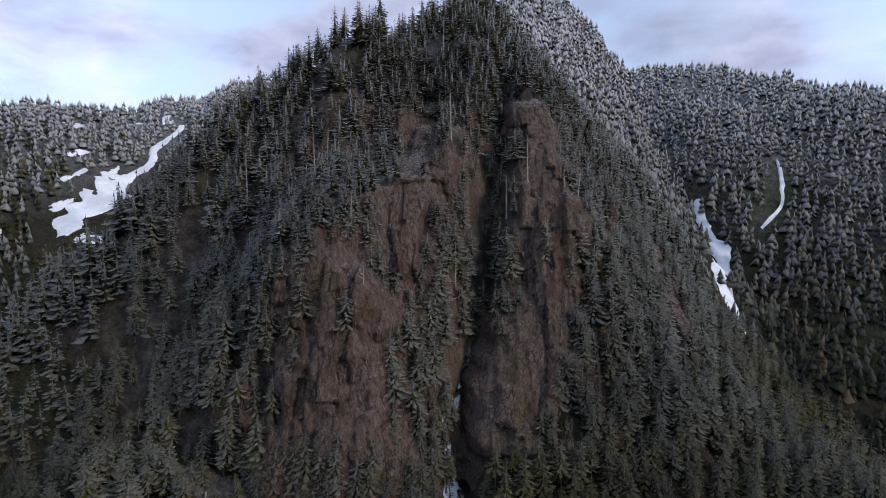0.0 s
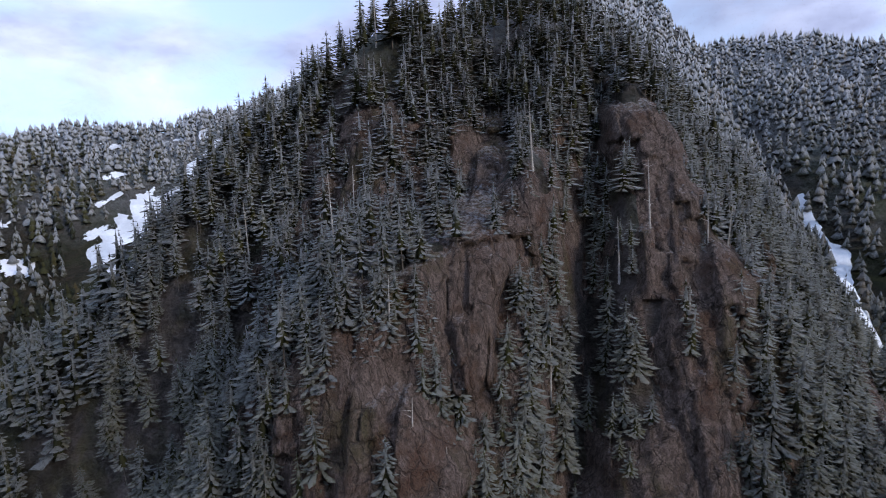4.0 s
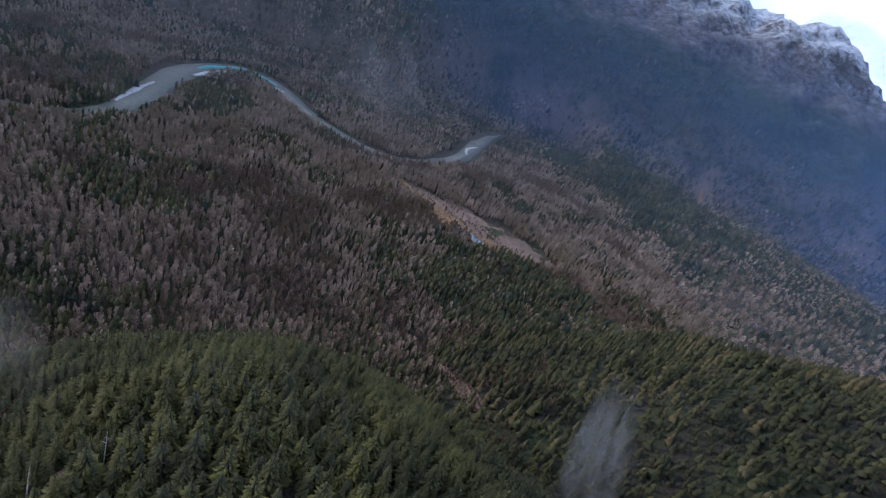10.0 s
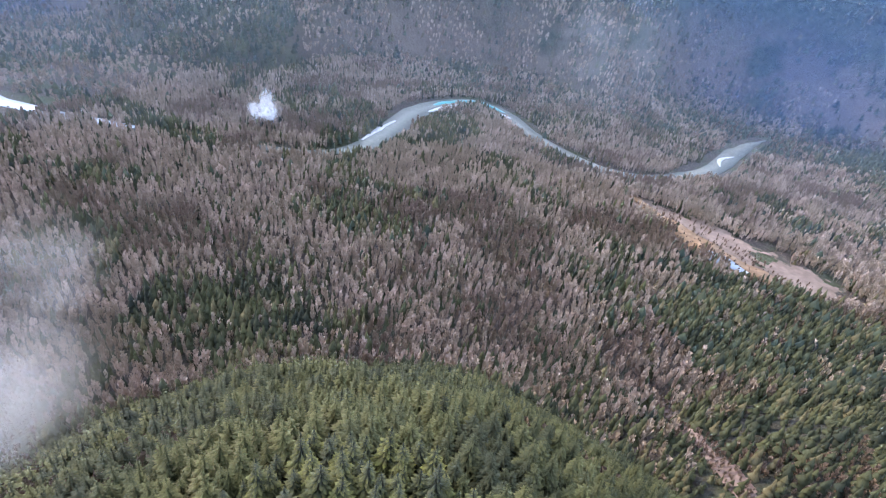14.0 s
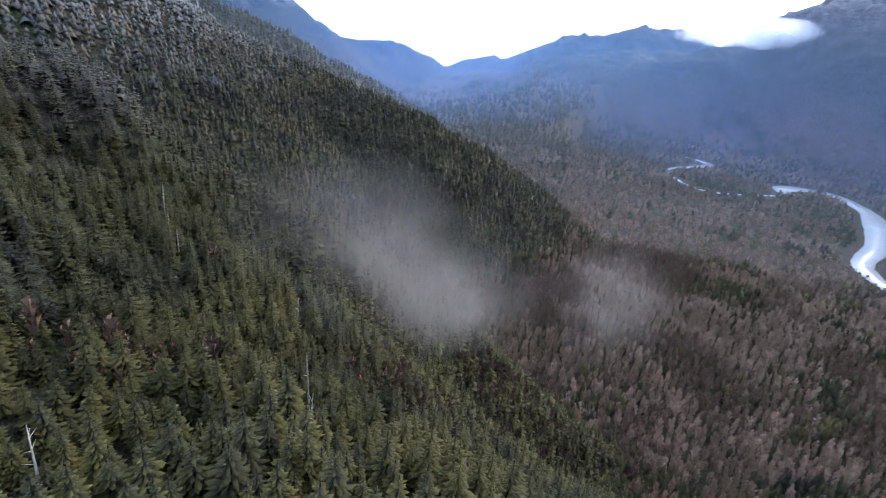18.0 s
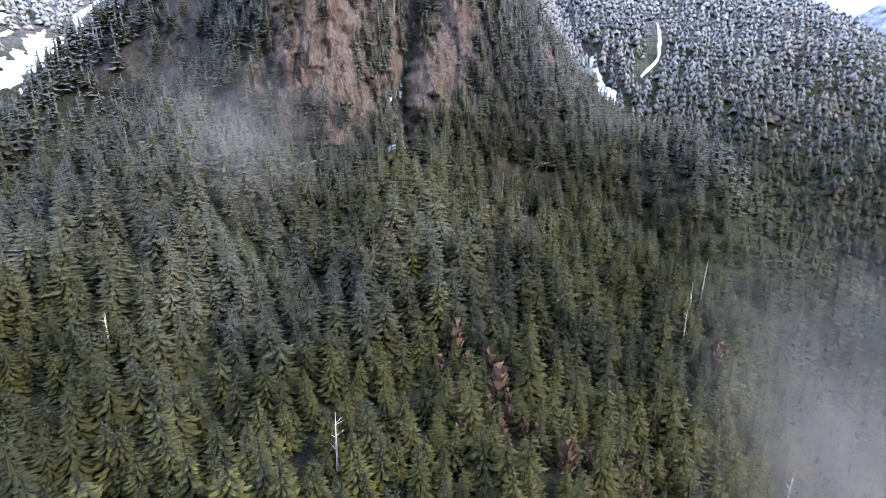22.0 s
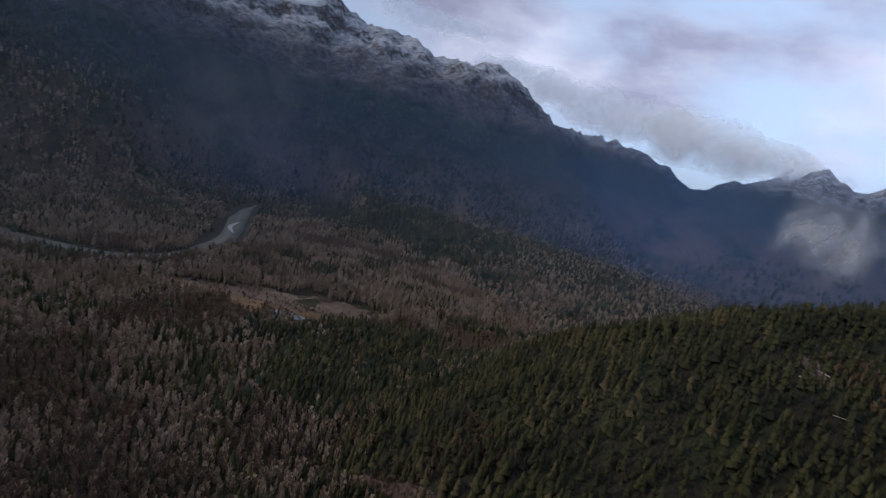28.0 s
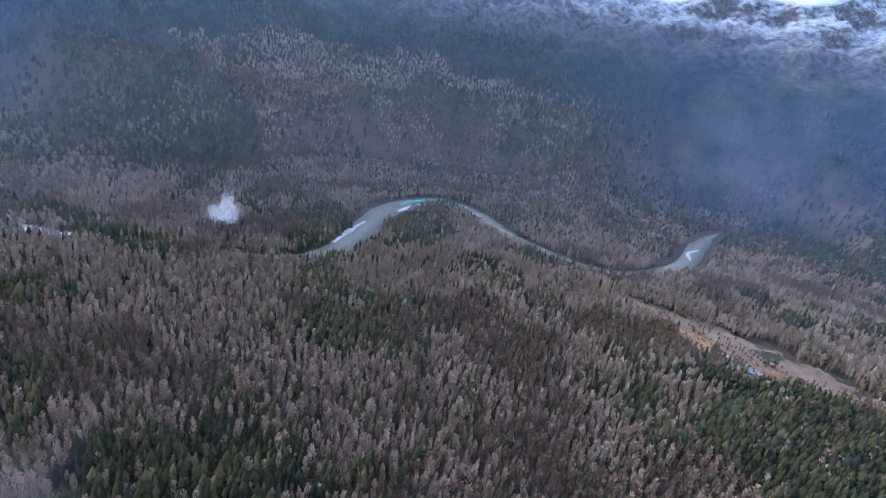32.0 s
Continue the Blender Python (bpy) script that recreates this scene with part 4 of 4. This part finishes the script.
# close by: every tree with its boughs
x, y, rng = scatter(-440, 440, -420, 460, 7.4, 21)
z = land(x, y)
near = (np.hypot(x, y - 20) < 430) & (z > FLOOR + 16)
rows = fir_rows(x, y, rng, 13, 24, near)
x, y, rng = scatter(-170, 150, 150, 330, 6.6, 52)
steep = slope_at(x, y, land(x, y))
rows = np.concatenate([rows, fir_rows(x, y, rng, 8, 23, (steep > 0.9) & (fbm(x, y, 30, 3, 59) > -0.05))])
rows = np.concatenate([rows, face_rows()])
x, y, rng = scatter(-120, 130, -140, 150, 8.6, 54)
rows = np.concatenate([fir_rows(x, y, rng, 8, 17, land(x, y) > FLOOR + 60), rows])
rows = rows[np.argsort(np.hypot(rows[:, 0] + 30, rows[:, 1] + 62))]
singles, rows = rows[:295], rows[295:]
close = (np.abs(rows[:, 0]) < 165) & (rows[:, 1] > -250) & (rows[:, 1] < 305)
cliffside = close & (rows[:, 0] > -140) & (rows[:, 0] < 70) & (rows[:, 1] > 75)
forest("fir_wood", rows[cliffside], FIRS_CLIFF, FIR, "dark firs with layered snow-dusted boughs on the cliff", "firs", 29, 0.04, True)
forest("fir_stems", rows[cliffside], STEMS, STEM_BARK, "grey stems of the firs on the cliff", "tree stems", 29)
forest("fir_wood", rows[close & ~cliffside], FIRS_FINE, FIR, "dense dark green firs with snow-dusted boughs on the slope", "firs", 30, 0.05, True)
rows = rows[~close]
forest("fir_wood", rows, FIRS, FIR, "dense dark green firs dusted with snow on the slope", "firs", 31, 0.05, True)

# further off: skirts only
x, y, rng = scatter(-1350, 1350, -600, 1300, 11.4, 22)
z = land(x, y)
mid = (np.hypot(x, y - 20) >= 430) & (rng.random(len(x)) < belt(x, y, z)) & (z > FLOOR + 8)
rows = fir_rows(x, y, rng, 15, 26, mid)
edge = rows[:, 1] + 240 * fbm(rows[:, 0], rows[:, 1], 150, 4, 37) + rng.uniform(-220, 220, len(rows))
frosty, east = edge > 500, rows[:, 0] > 110
frosty &= ~east
forest("fir_wood", rows[frosty], FIRS_MID, FIR_FROST, "frosted fir woods on the snowy mountain sides", "firs", 32, 0.7)
forest("fir_wood", rows[east], FIRS_MID, FIR_EAST, "grey-green firs lightly frosted on the eastern mountain", "firs", 34, 0.8)
forest("fir_wood", rows[~frosty & ~east], FIRS_MID, FIR_FAR, "olive-green fir woods on the western spur", "firs", 33, 0.6)

# the far sides of the valley
for n, (x0, x1, y0, y1, step) in enumerate(((-3300, 3300, -3600, -600, 18.5), (1350, 3600, -600, 2600, 23), (-3600, -1350, -600, 1500, 23))):
    x, y, rng = scatter(x0, x1, y0, y1, step, 23 + n)
    z = land(x, y)
    keep = (rng.random(len(x)) < np.maximum(belt(x, y, z), np.where(np.hypot(x, y) > 1800, 0.5, 0))) & (off_water(x, y) > banks(x, y, 6, 30)) & (z < 60 + 320 * fbm(x, y, 260, 4, 15) + 60 * rng.random(len(x))) & (np.hypot(x, y) < rng.uniform(2100, 3300, len(x)))
    rows = fir_rows(x, y, rng, 20, 32, keep)
    rows[:, 4] *= 1.7
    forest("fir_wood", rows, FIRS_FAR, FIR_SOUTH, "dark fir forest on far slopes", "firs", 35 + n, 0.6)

# bare woods of the valley floor
x, y, rng = scatter(-1000, 1100, -1850, 60, 8.8, 27)
z = land(x, y)
keep = (z < FLOOR + 40) & (rng.random(len(x)) > belt(x, y, z) * 0.9) & (off_water(x, y) > banks(x, y, 15, 28)) & ~cleared(x, y)
x, y, z = x[keep], y[keep], z[keep]
tint = np.clip(0.5 + 2.0 * fbm(x, y, 110, 4, 91) + rng.normal(0, 0.22, len(x)), 0, 1)
forest("alder_wood", np.stack([x, y, z, rng.uniform(16, 29, len(x)), rng.uniform(0.8, 1.25, len(x)), tint], 1), ALDERS, ALDER,
       "leafless grey-brown alders on the valley floor", "alders", 41, 0.1)
x, y, rng = scatter(-1000, 1100, -1850, 60, 8.8, 27)
z = land(x, y)
keep = (z < FLOOR + 40) & ~((z < FLOOR + 40) & (rng.random(len(x)) > belt(x, y, z) * 0.9)) & (off_water(x, y) > banks(x, y, 15, 28))
rows = fir_rows(x, y, rng, 20, 34, keep)
forest("fir_wood", rows, FIRS_MID, FIR_FAR, "dark firs scattered among bare alders", "firs", 42, 0.2)
x, y, rng = scatter(-2600, 3000, -2700, 600, 17, 28)
z = land(x, y)
inner = (x > -1000) & (x < 1100) & (y > -1850) & (y < 60)
keep = ~inner & (z < np.where(y < -1000, FLOOR + np.where((x > -500) & (x < 1600), 400, 150), FLOOR + 40)) & (rng.random(len(x)) > 0.25 + belt(x, y, np.full_like(x, FLOOR)) * 0.9 + np.clip((z - FLOOR - 60) / 700, 0, 0.4)) & (off_water(x, y) > banks(x, y, 6, 30)) & ~cleared(x, y)
x, y, z = x[keep], y[keep], z[keep]
tint = np.clip(0.3 + 0.8 * fbm(x, y, 150, 4, 93) + rng.normal(0, 0.1, len(x)), 0, 0.6)
forest("alder_wood", np.stack([x, y, z, rng.uniform(16, 27, len(x)), rng.uniform(1.0, 1.5, len(x)), tint], 1), ALDERS_FAR, ALDER,
       "bare woods beyond the river", "alders", 43, 0.3)
x, y, rng = scatter(-500, 1650, -2620, -1480, 12.5, 46)
z = land(x, y)
keep = brown_hill(x, y) & (off_water(x, y) > 14) & (rng.random(len(x)) < 0.85 - np.clip(fbm(x, y, 150, 5, 83) * 2.6 - 0.3, 0, 0.8))
x, y, z = x[keep], y[keep], z[keep]
tint = np.clip(0.35 + 1.3 * fbm(x, y, 120, 4, 94) + rng.normal(0, 0.16, len(x)), 0, 0.9)
forest("alder_wood", np.stack([x, y, z, rng.uniform(15, 26, len(x)), rng.uniform(1.0, 1.5, len(x)), tint], 1), ALDERS_FAR, ALDER,
       "leafless brown woods on a low hill", "alders", 47, 0.3)


# leafless reddish thickets in the gullies and clearings of the slopes
x, y, rng = scatter(-700, 520, -430, 420, 6.2, 63)
z = land(x, y)
keep = (z > FLOOR + 12) & (z < -120) & (fbm(x, y, 110, 4, 67) > 0.27 + 0.0008 * (z - FLOOR - 200))
x, y, z = x[keep], y[keep], z[keep]
forest("thicket", np.stack([x, y, z, rng.uniform(7, 14, len(x)), rng.uniform(1.1, 1.6, len(x)), rng.random(len(x))], 1), ALDERS, RED_TWIGS,
       "leafless red-brown thickets between the firs", "thicket", 64, 0.1)
x, y, rng = scatter(60, 330, -170, 120, 5.4, 70)
keep = (((x - 165) / 75) ** 2 + ((y + 80) / 60) ** 2 + 1.8 * fbm(x, y, 50, 4, 72) < 0.7) | (((x - 121) / 12) ** 2 + ((y - 50) / 9) ** 2 < 1)
x, y = x[keep], y[keep]
forest("thicket", np.stack([x, y, land(x, y), rng.uniform(6, 13, len(x)), rng.uniform(1.3, 2.0, len(x)), rng.random(len(x))], 1), ALDERS, RED_TWIGS,
       "leafless red-brown bushes in the ravine", "thicket", 73, 0.1)


x, y, rng = scatter(-620, -140, -1250, -860, 9.0, 65)
u, v = (x + 370) * 0.8 - (y + 1020) * 0.6, (x + 370) * 0.6 + (y + 1020) * 0.8
keep = ((u / 200) ** 2 + (v / 85) ** 2 + 1.6 * fbm(x, y, 60, 4, 68) < 0.95) & (rng.random(len(x)) < 0.62)
x2, y2, rng = scatter(-340, -170, -580, -280, 5.5, 66)
beside = np.abs((x2 + 250) * 0.95 + (y2 + 430) * 0.31 + 26 * fbm(x2, y2, 60, 3, 69)) < 16
x, y = np.concatenate([x[keep], x2[beside]]), np.concatenate([y[keep], y2[beside]])
forest("thicket", np.stack([x, y, land(x, y), rng.uniform(4, 10, len(x)), rng.uniform(1.3, 2.0, len(x)), rng.random(len(x))], 1), ALDERS, RED_TWIGS,
       "low red-brown scrub round the marsh and along the track", "thicket", 67, 0.1)


# ---- single firs on the bench ----
def trunk_arrays(h, r, sides=6, rings=4, rng=None, bend=0.0):
    verts, faces = [], []
    for k in range(rings + 1):
        f = k / rings
        for n in range(sides):
            a = 2 * math.pi * n / sides
            q = r * (1 - 0.85 * f) * (1.25 if k == 0 else 1)
            verts.append((math.cos(a) * q + bend * f * f, math.sin(a) * q, h * f))
    for k in range(rings):
        for n in range(sides):
            a, b = k * sides + n, k * sides + (n + 1) % sides
            faces.append((a, b, b + sides, a + sides))
    return np.array(verts), np.array(faces)


def fir_tree(rng):
    tv, tf = trunk_arrays(0.9, 0.016)
    tree = new("fir_tree")
    built("trunk", tv, tf, BARK, tree, smooth=True)
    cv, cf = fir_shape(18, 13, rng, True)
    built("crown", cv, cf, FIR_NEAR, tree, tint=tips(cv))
    return tagged(tree, "dark green fir with drooping boughs and a little snow", "tree", "firs on the slope")


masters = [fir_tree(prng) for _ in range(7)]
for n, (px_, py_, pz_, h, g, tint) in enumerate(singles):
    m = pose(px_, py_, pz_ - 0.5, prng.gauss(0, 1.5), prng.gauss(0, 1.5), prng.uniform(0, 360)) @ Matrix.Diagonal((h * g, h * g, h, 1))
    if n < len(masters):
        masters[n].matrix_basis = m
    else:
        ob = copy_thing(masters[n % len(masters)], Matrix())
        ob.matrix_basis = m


def snag(x, y, h, lean=3.0, turn=0.0, r=0.35, stubs=5, rng=prng):
    """A dead standing trunk with a broken top and a few stubs of boughs."""
    z = float(land(np.array([x]), np.array([y]))[0])
    v, f = trunk_arrays(h, r, 6, 6, bend=h * 0.02)
    ob = new("snag")
    built("trunk", v, f, DEAD_WOOD, ob, smooth=True)
    ob.matrix_basis = pose(x, y, z - 0.5, lean, 0, turn)
    for _ in range(stubs):
        sv, sf = trunk_arrays(rng.uniform(0.8, 2.6), r * 0.25, 4, 2)
        s = built("branch", sv, sf, DEAD_WOOD, ob)
        s.matrix_basis = pose(0, 0, h * rng.uniform(0.35, 0.9), 65, 0, rng.uniform(0, 360))
    return tagged(ob, "bleached dead trunk with broken stubs of boughs", "dead tree", "snags on the slope")


for sx, sy, sh in ((-52, 178, 20), (-70, 205, 26), (-96, 190, 18), (-20, 222, 22), (5, 222, 20), (14, 226, 24), (36, 230, 22), (44, 238, 18), (58, 240, 20), (-110, 215, 20), (-30, 275, 18), (-75, 250, 20),
                   (-10, 150, 14), (40, 130, 16), (-69, 189, 30), (-546, 147, 34), (-559, 206, 30), (-21, -18, 16), (66, -31, 18), (104, -3, 18), (-45, 169, 22), (-38, 172, 20), (30, 225, 26), (22, 212, 22), (-84, 6, 15), (-15, 200, 24), (-595, 164, 30), (-625, 138, 28), (-464, 155, 32), (-587, 28, 26), (-468, 178, 30), (-572, 286, 28), (19, -59, 20), (124, 87, 24), (111, 72, 22), (103, 60, 18), (38, -48, 20), (150, -50, 14), (-83, 5, 16), (-540, 90, 26), (-605, 220, 24)):
    snag(sx, sy, sh, prng.uniform(-4, 4), prng.uniform(0, 360))


def fallen(x, y, long, turn, tip=12.0):
    z = float(land(np.array([x]), np.array([y]))[0])
    v, f = trunk_arrays(long, 0.45, 7, 5)
    ob = built("fallen_log", v, f, DEAD_WOOD, smooth=True)
    ob.matrix_basis = pose(x, y, z + 1.2, 90 - tip, 0, turn)
    return tagged(ob, "bleached fallen log lying on the slope", "log", "fallen logs")


for fx, fy, fl, ft in ((-95, 150, 12, 30), (-60, 130, 14, 80), (60, 160, 12, 45), (-580, 175, 20, 100), (-520, 230, 16, 20), (-600, -160, 18, 160), (-140, 148, 16, 60), (-128, 120, 12, 100), (-629, -193, 26, 70), (-640, -180, 20, 20), (-612, -200, 22, 120), (-560, 150, 24, 40)):
    fallen(fx, fy, fl, ft)


# ---- rock of the cliff ----
def rock_face(line, bulge, seed, label):
    """A bare pillar of the cliff from foot to top: jointed blocks of uneven depth on a rounded front that sinks into the slope."""
    foot, top = line[0][1], line[-1][1]
    zs = np.linspace(foot, top, max(30, int((top - foot) / 0.8)))
    lx, lz, lw = (np.array([q[k] for q in line], float) for k in range(3))
    u = np.linspace(-1, 1, 52)
    mid, half = np.interp(zs, lz, lx), np.interp(zs, lz, lw)
    front = np.array([slope_front(x0, z0, w0) for x0, z0, w0 in zip(mid, zs, half)])
    front = np.convolve(np.pad(front, 9, "edge"), np.ones(19) / 19, "valid")
    uu, zz = np.meshgrid(u, zs)
    left = half * (1 + 0.7 * fbm(zs, zs * 0 + seed * 31, 17, 4, seed))
    right = half * (1 + 0.7 * fbm(zs, zs * 0 + seed * 57, 17, 4, seed + 3))
    xx = mid[:, None] + np.where(uu < 0, uu * left[:, None], uu * right[:, None])
    x0 = xx + 3.2 * fbm(xx, zz * 0.4, 12, 3, seed + 5)
    col = np.floor(x0 / 4.3).astype(np.int64)
    row = np.floor((zz + 11 * hashed(col, col * 0, seed) + 2.5 * fbm(xx, zz, 9, 2, seed + 6)) / (11 + 15 * hashed(col, col * 0, seed + 1))).astype(np.int64)
    small_c = np.floor((x0 + 0.12 * zz) / 1.7).astype(np.int64)
    small_r = np.floor((zz + 5 * hashed(small_c, small_c * 0, seed + 8)) / 8.5).astype(np.int64)
    depth = 4.8 * hashed(col, row, seed + 2) + 1.5 * hashed(small_c, small_r, seed + 4) + 3.0 * fbm(xx, zz * 0.5, 22, 4, seed + 7) + 0.7 * fbm(xx, zz * 0.5, 3.2, 3, seed + 9)
    round_ = np.sqrt(np.clip(1 - uu ** 2, 0, 1))
    over = np.clip((zz - (top - 7)) / 7, 0, 1)
    yy = front[:, None] - bulge * (round_ - 0.35) - depth * round_ * (1 - 0.6 * over) + 12 * np.abs(uu) ** 6 + 9 * over ** 2 + 16 * np.clip((foot + 12 - zz) / 12, 0, 1) ** 2
    n = len(u)
    ob = built("rock_pillar", np.stack([xx, yy, zz], -1).reshape(-1, 3), grid_faces(n, len(zs)), ROCK)
    return tagged(ob, label, "rock", "rocks of the cliff")


def cliff_face():
    """The jointed wall behind the pillars: columns and ledges of uneven depth that sink into the wooded slope at their edges."""
    xs, zs = np.arange(-116, 80, 1.3), np.arange(-114, 54, 1.2)
    col = np.clip(np.round((xs - cliff_x[0]) / 2).astype(int), 0, len(cliff_x) - 1)
    reach = CLIFF[None][:, :, col] >= zs[:, None, None]
    there = reach.any(1)
    front = np.where(there, cliff_y[np.argmax(reach, 1)], 330.0)
    for axis in (0, 1):
        front = np.apply_along_axis(lambda q: np.convolve(np.pad(q, 3, "edge"), np.ones(7) / 7, "valid"), axis, front)
    xx, zz = np.meshgrid(xs, zs)
    x0 = xx + 4.0 * fbm(xx, zz * 0.4, 16, 3, 205)
    block = np.floor(x0 / 5.2).astype(np.int64)
    ledge = np.floor((zz + 14 * hashed(block, block * 0, 207) + 2.5 * fbm(xx, zz, 9, 2, 206)) / (9 + 13 * hashed(block, block * 0, 208))).astype(np.int64)
    chip = np.floor((x0 + 0.1 * zz) / 2.1).astype(np.int64)
    depth = 5.0 * hashed(block, ledge, 209) + 1.4 * hashed(chip, np.floor((zz + 4 * hashed(chip, chip * 0, 210)) / 6.5).astype(np.int64), 211) + 0.9 * fbm(xx, zz * 0.5, 3.4, 3, 212)
    wooded = np.clip(4.5 * (fbm(xx, zz * 0.6, 46, 4, 214) - 0.10), -1, 1)
    rim = np.clip(np.maximum(np.abs(xx + 18) - 78, 0) / 18, 0, 1) + np.clip((zz - 30) / 20, 0, 1)
    yy = front - depth + 1.5 + 3.5 * wooded + 9 * rim
    f = grid_faces(len(xs), len(zs))
    f = f[there.ravel()[f].all(1)]
    return tagged(built("cliff_face", np.stack([xx, yy, zz], -1).reshape(-1, 3), f, ROCK), "jointed brown-grey rock wall with ledges and dark cracks", "cliff", kind="structure")


cliff_face()
for n, (face, bulge) in enumerate(ROCK_FACES):
    rock_face(face, bulge, 11 + 13 * n, ROCK_LABELS[n])



# ---- mist ----
def mist(x, y, z, sx, sy, sz, mat, sheets, label, towards=(0, 0, -80)):
    """A bank of mist: a few curved veils, one behind the other, that fill a soft ellipsoid."""
    way = (Vector(towards) - Vector((x, y, z))).normalized()
    bank = None
    for k in range(sheets):
        f = (k + 0.5) / sheets * 2 - 1
        r = math.sqrt(max(0.05, 1 - f * f))
        n = 21
        q, a = np.meshgrid(np.linspace(0.0, 1, 7), np.linspace(0, 2 * np.pi, n), indexing="ij")
        u, v = q * np.cos(a), q * np.sin(a)
        verts = np.stack([u * r, v * r, f * 0.9 + 0.18 * r * (u * u - v * v * 0.5)], -1).reshape(-1, 3)
        turn = way.to_track_quat("Z", "Y").to_matrix().to_4x4()
        ob = built("mist_bank" if bank is None else "veil", verts, grid_faces(n, 7), mat, bank, smooth=True)
        if bank is None:
            bank = ob
            ob.matrix_basis = Matrix.Translation((x, y, z)) @ turn @ Matrix.Diagonal((sx, sz, sy, 1))
    return tagged(bank, label, "mist", "mist banks", "stuff")


MIST = mist_material("mist", 0.36, 0.026, 0.33, warm=0.2)
THIN_MIST = mist_material("thin_mist", 0.15, 0.045, 0.42)
SLOPE_MIST = mist_material("slope_mist", 0.36, 0.03, 0.42, warm=-0.05)
WIDE_MIST = mist_material("wide_mist", 0.2, 0.024, 0.38, warm=0.1)
CLOUD = mist_material("cloud", 1.0, 0.0028, 0.92, True, -0.02)
PUFF = mist_material("mist_puff", 0.9, 0.013, 0.8)
PLUME = mist_material("mist_plume", 0.55, 0.035, 0.62, True)
for mx, my, mz, mr, mh, mat in ((90, -74, -172, 42, 29, MIST), (60, -64, -146, 33, 25, MIST), (104, -84, -172, 40, 28, THIN_MIST), (165, -142, -190, 46, 44, THIN_MIST)):
    mist(mx, my, mz, mr, mr * 0.6, mh, mat, 3, "soft grey-white mist drifting along the wooded slope", (-70, -100, -85))
mist(88, -44, -150, 74, 30, 46, WIDE_MIST, 2, "wide thin bank of mist along the wooded slope", (-70, -100, -85))
mist(-54, 44, -102, 50, 26, 32, THIN_MIST, 2, "thin blue-grey veil of mist before the cliff", (0, -120, -95))
mist(-128, -24, -92, 42, 8, 32, SLOPE_MIST, 2, "thin blue-grey wisp of mist before the slope", (14, -102, -94))
mist(-60, -395, -80, 90, 40, 65, THIN_MIST, 2, "thin veil of mist over the valley", (50, -80, -70))
mist(-694, -240, -78, 80, 50, 70, PUFF, 2, "small round white cloud over the western spur", (0, 0, -40))
mist(699, -1062, -428, 26, 12, 62, PLUME, 3, "pointed white plume of steam rising from the bare woods", (0, 0, -40))
mist(705, -1062, -446, 48, 18, 40, PLUME, 3, "white plume of steam rising from the bare woods", (0, 0, -40))
FOG = mist_material("valley_fog", 1.0, 0.006, 0.92)
mist(3450, 380, -270, 420, 160, 46, FOG, 4, "white fog lying on the far valley floor", (0, 0, -60))
for ca, ce, cd, cw, ch in ((222, 9.6, 4750, 300, 110), (229, 8.4, 4700, 330, 130), (236, 7.0, 4150, 340, 140), (242, 6.4, 4150, 320, 150), (247.5, 5.4, 4150, 280, 120), (252, 4.9, 4550, 220, 70), (213, 12.4, 4750, 380, 90), (198.6, 11.1, 3700, 150, 44), (188.4, 10.2, 3700, 170, 50), (177.3, 8.5, 3700, 170, 50),
                           (170, 12.6, 3600, 500, 120), (148, 11.6, 3600, 500, 130), (128, 10.4, 3600, 500, 140), (113, 8.4, 3900, 300, 80), (103, 3.4, 3600, 230, 46), (107, 4.2, 3600, 160, 44), (287, 3.4, 4700, 360, 90), (296, 3.0, 4700, 300, 90)):
    px0, py0, pz0 = bearing(ca, cd, -60 + cd * math.tan(radians(ce)))
    mist(px0, py0, pz0, cw * 1.9, 160, ch * 1.7, CLOUD, 2, "grey-white cloud bank lying against the peaks", (0, 0, -60))
# Rings added round the valley that tint whatever lies behind like distance haze.
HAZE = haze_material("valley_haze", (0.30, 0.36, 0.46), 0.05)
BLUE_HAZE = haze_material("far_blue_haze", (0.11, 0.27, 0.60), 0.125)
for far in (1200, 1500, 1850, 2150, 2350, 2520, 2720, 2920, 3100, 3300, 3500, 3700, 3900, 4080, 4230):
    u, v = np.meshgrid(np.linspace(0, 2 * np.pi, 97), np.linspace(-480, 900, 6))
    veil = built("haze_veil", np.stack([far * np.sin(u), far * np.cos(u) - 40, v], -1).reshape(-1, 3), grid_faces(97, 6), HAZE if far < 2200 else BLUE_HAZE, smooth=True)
    tagged(veil, "see-through bluish ring painted as haze round the valley", "haze", kind="stuff")
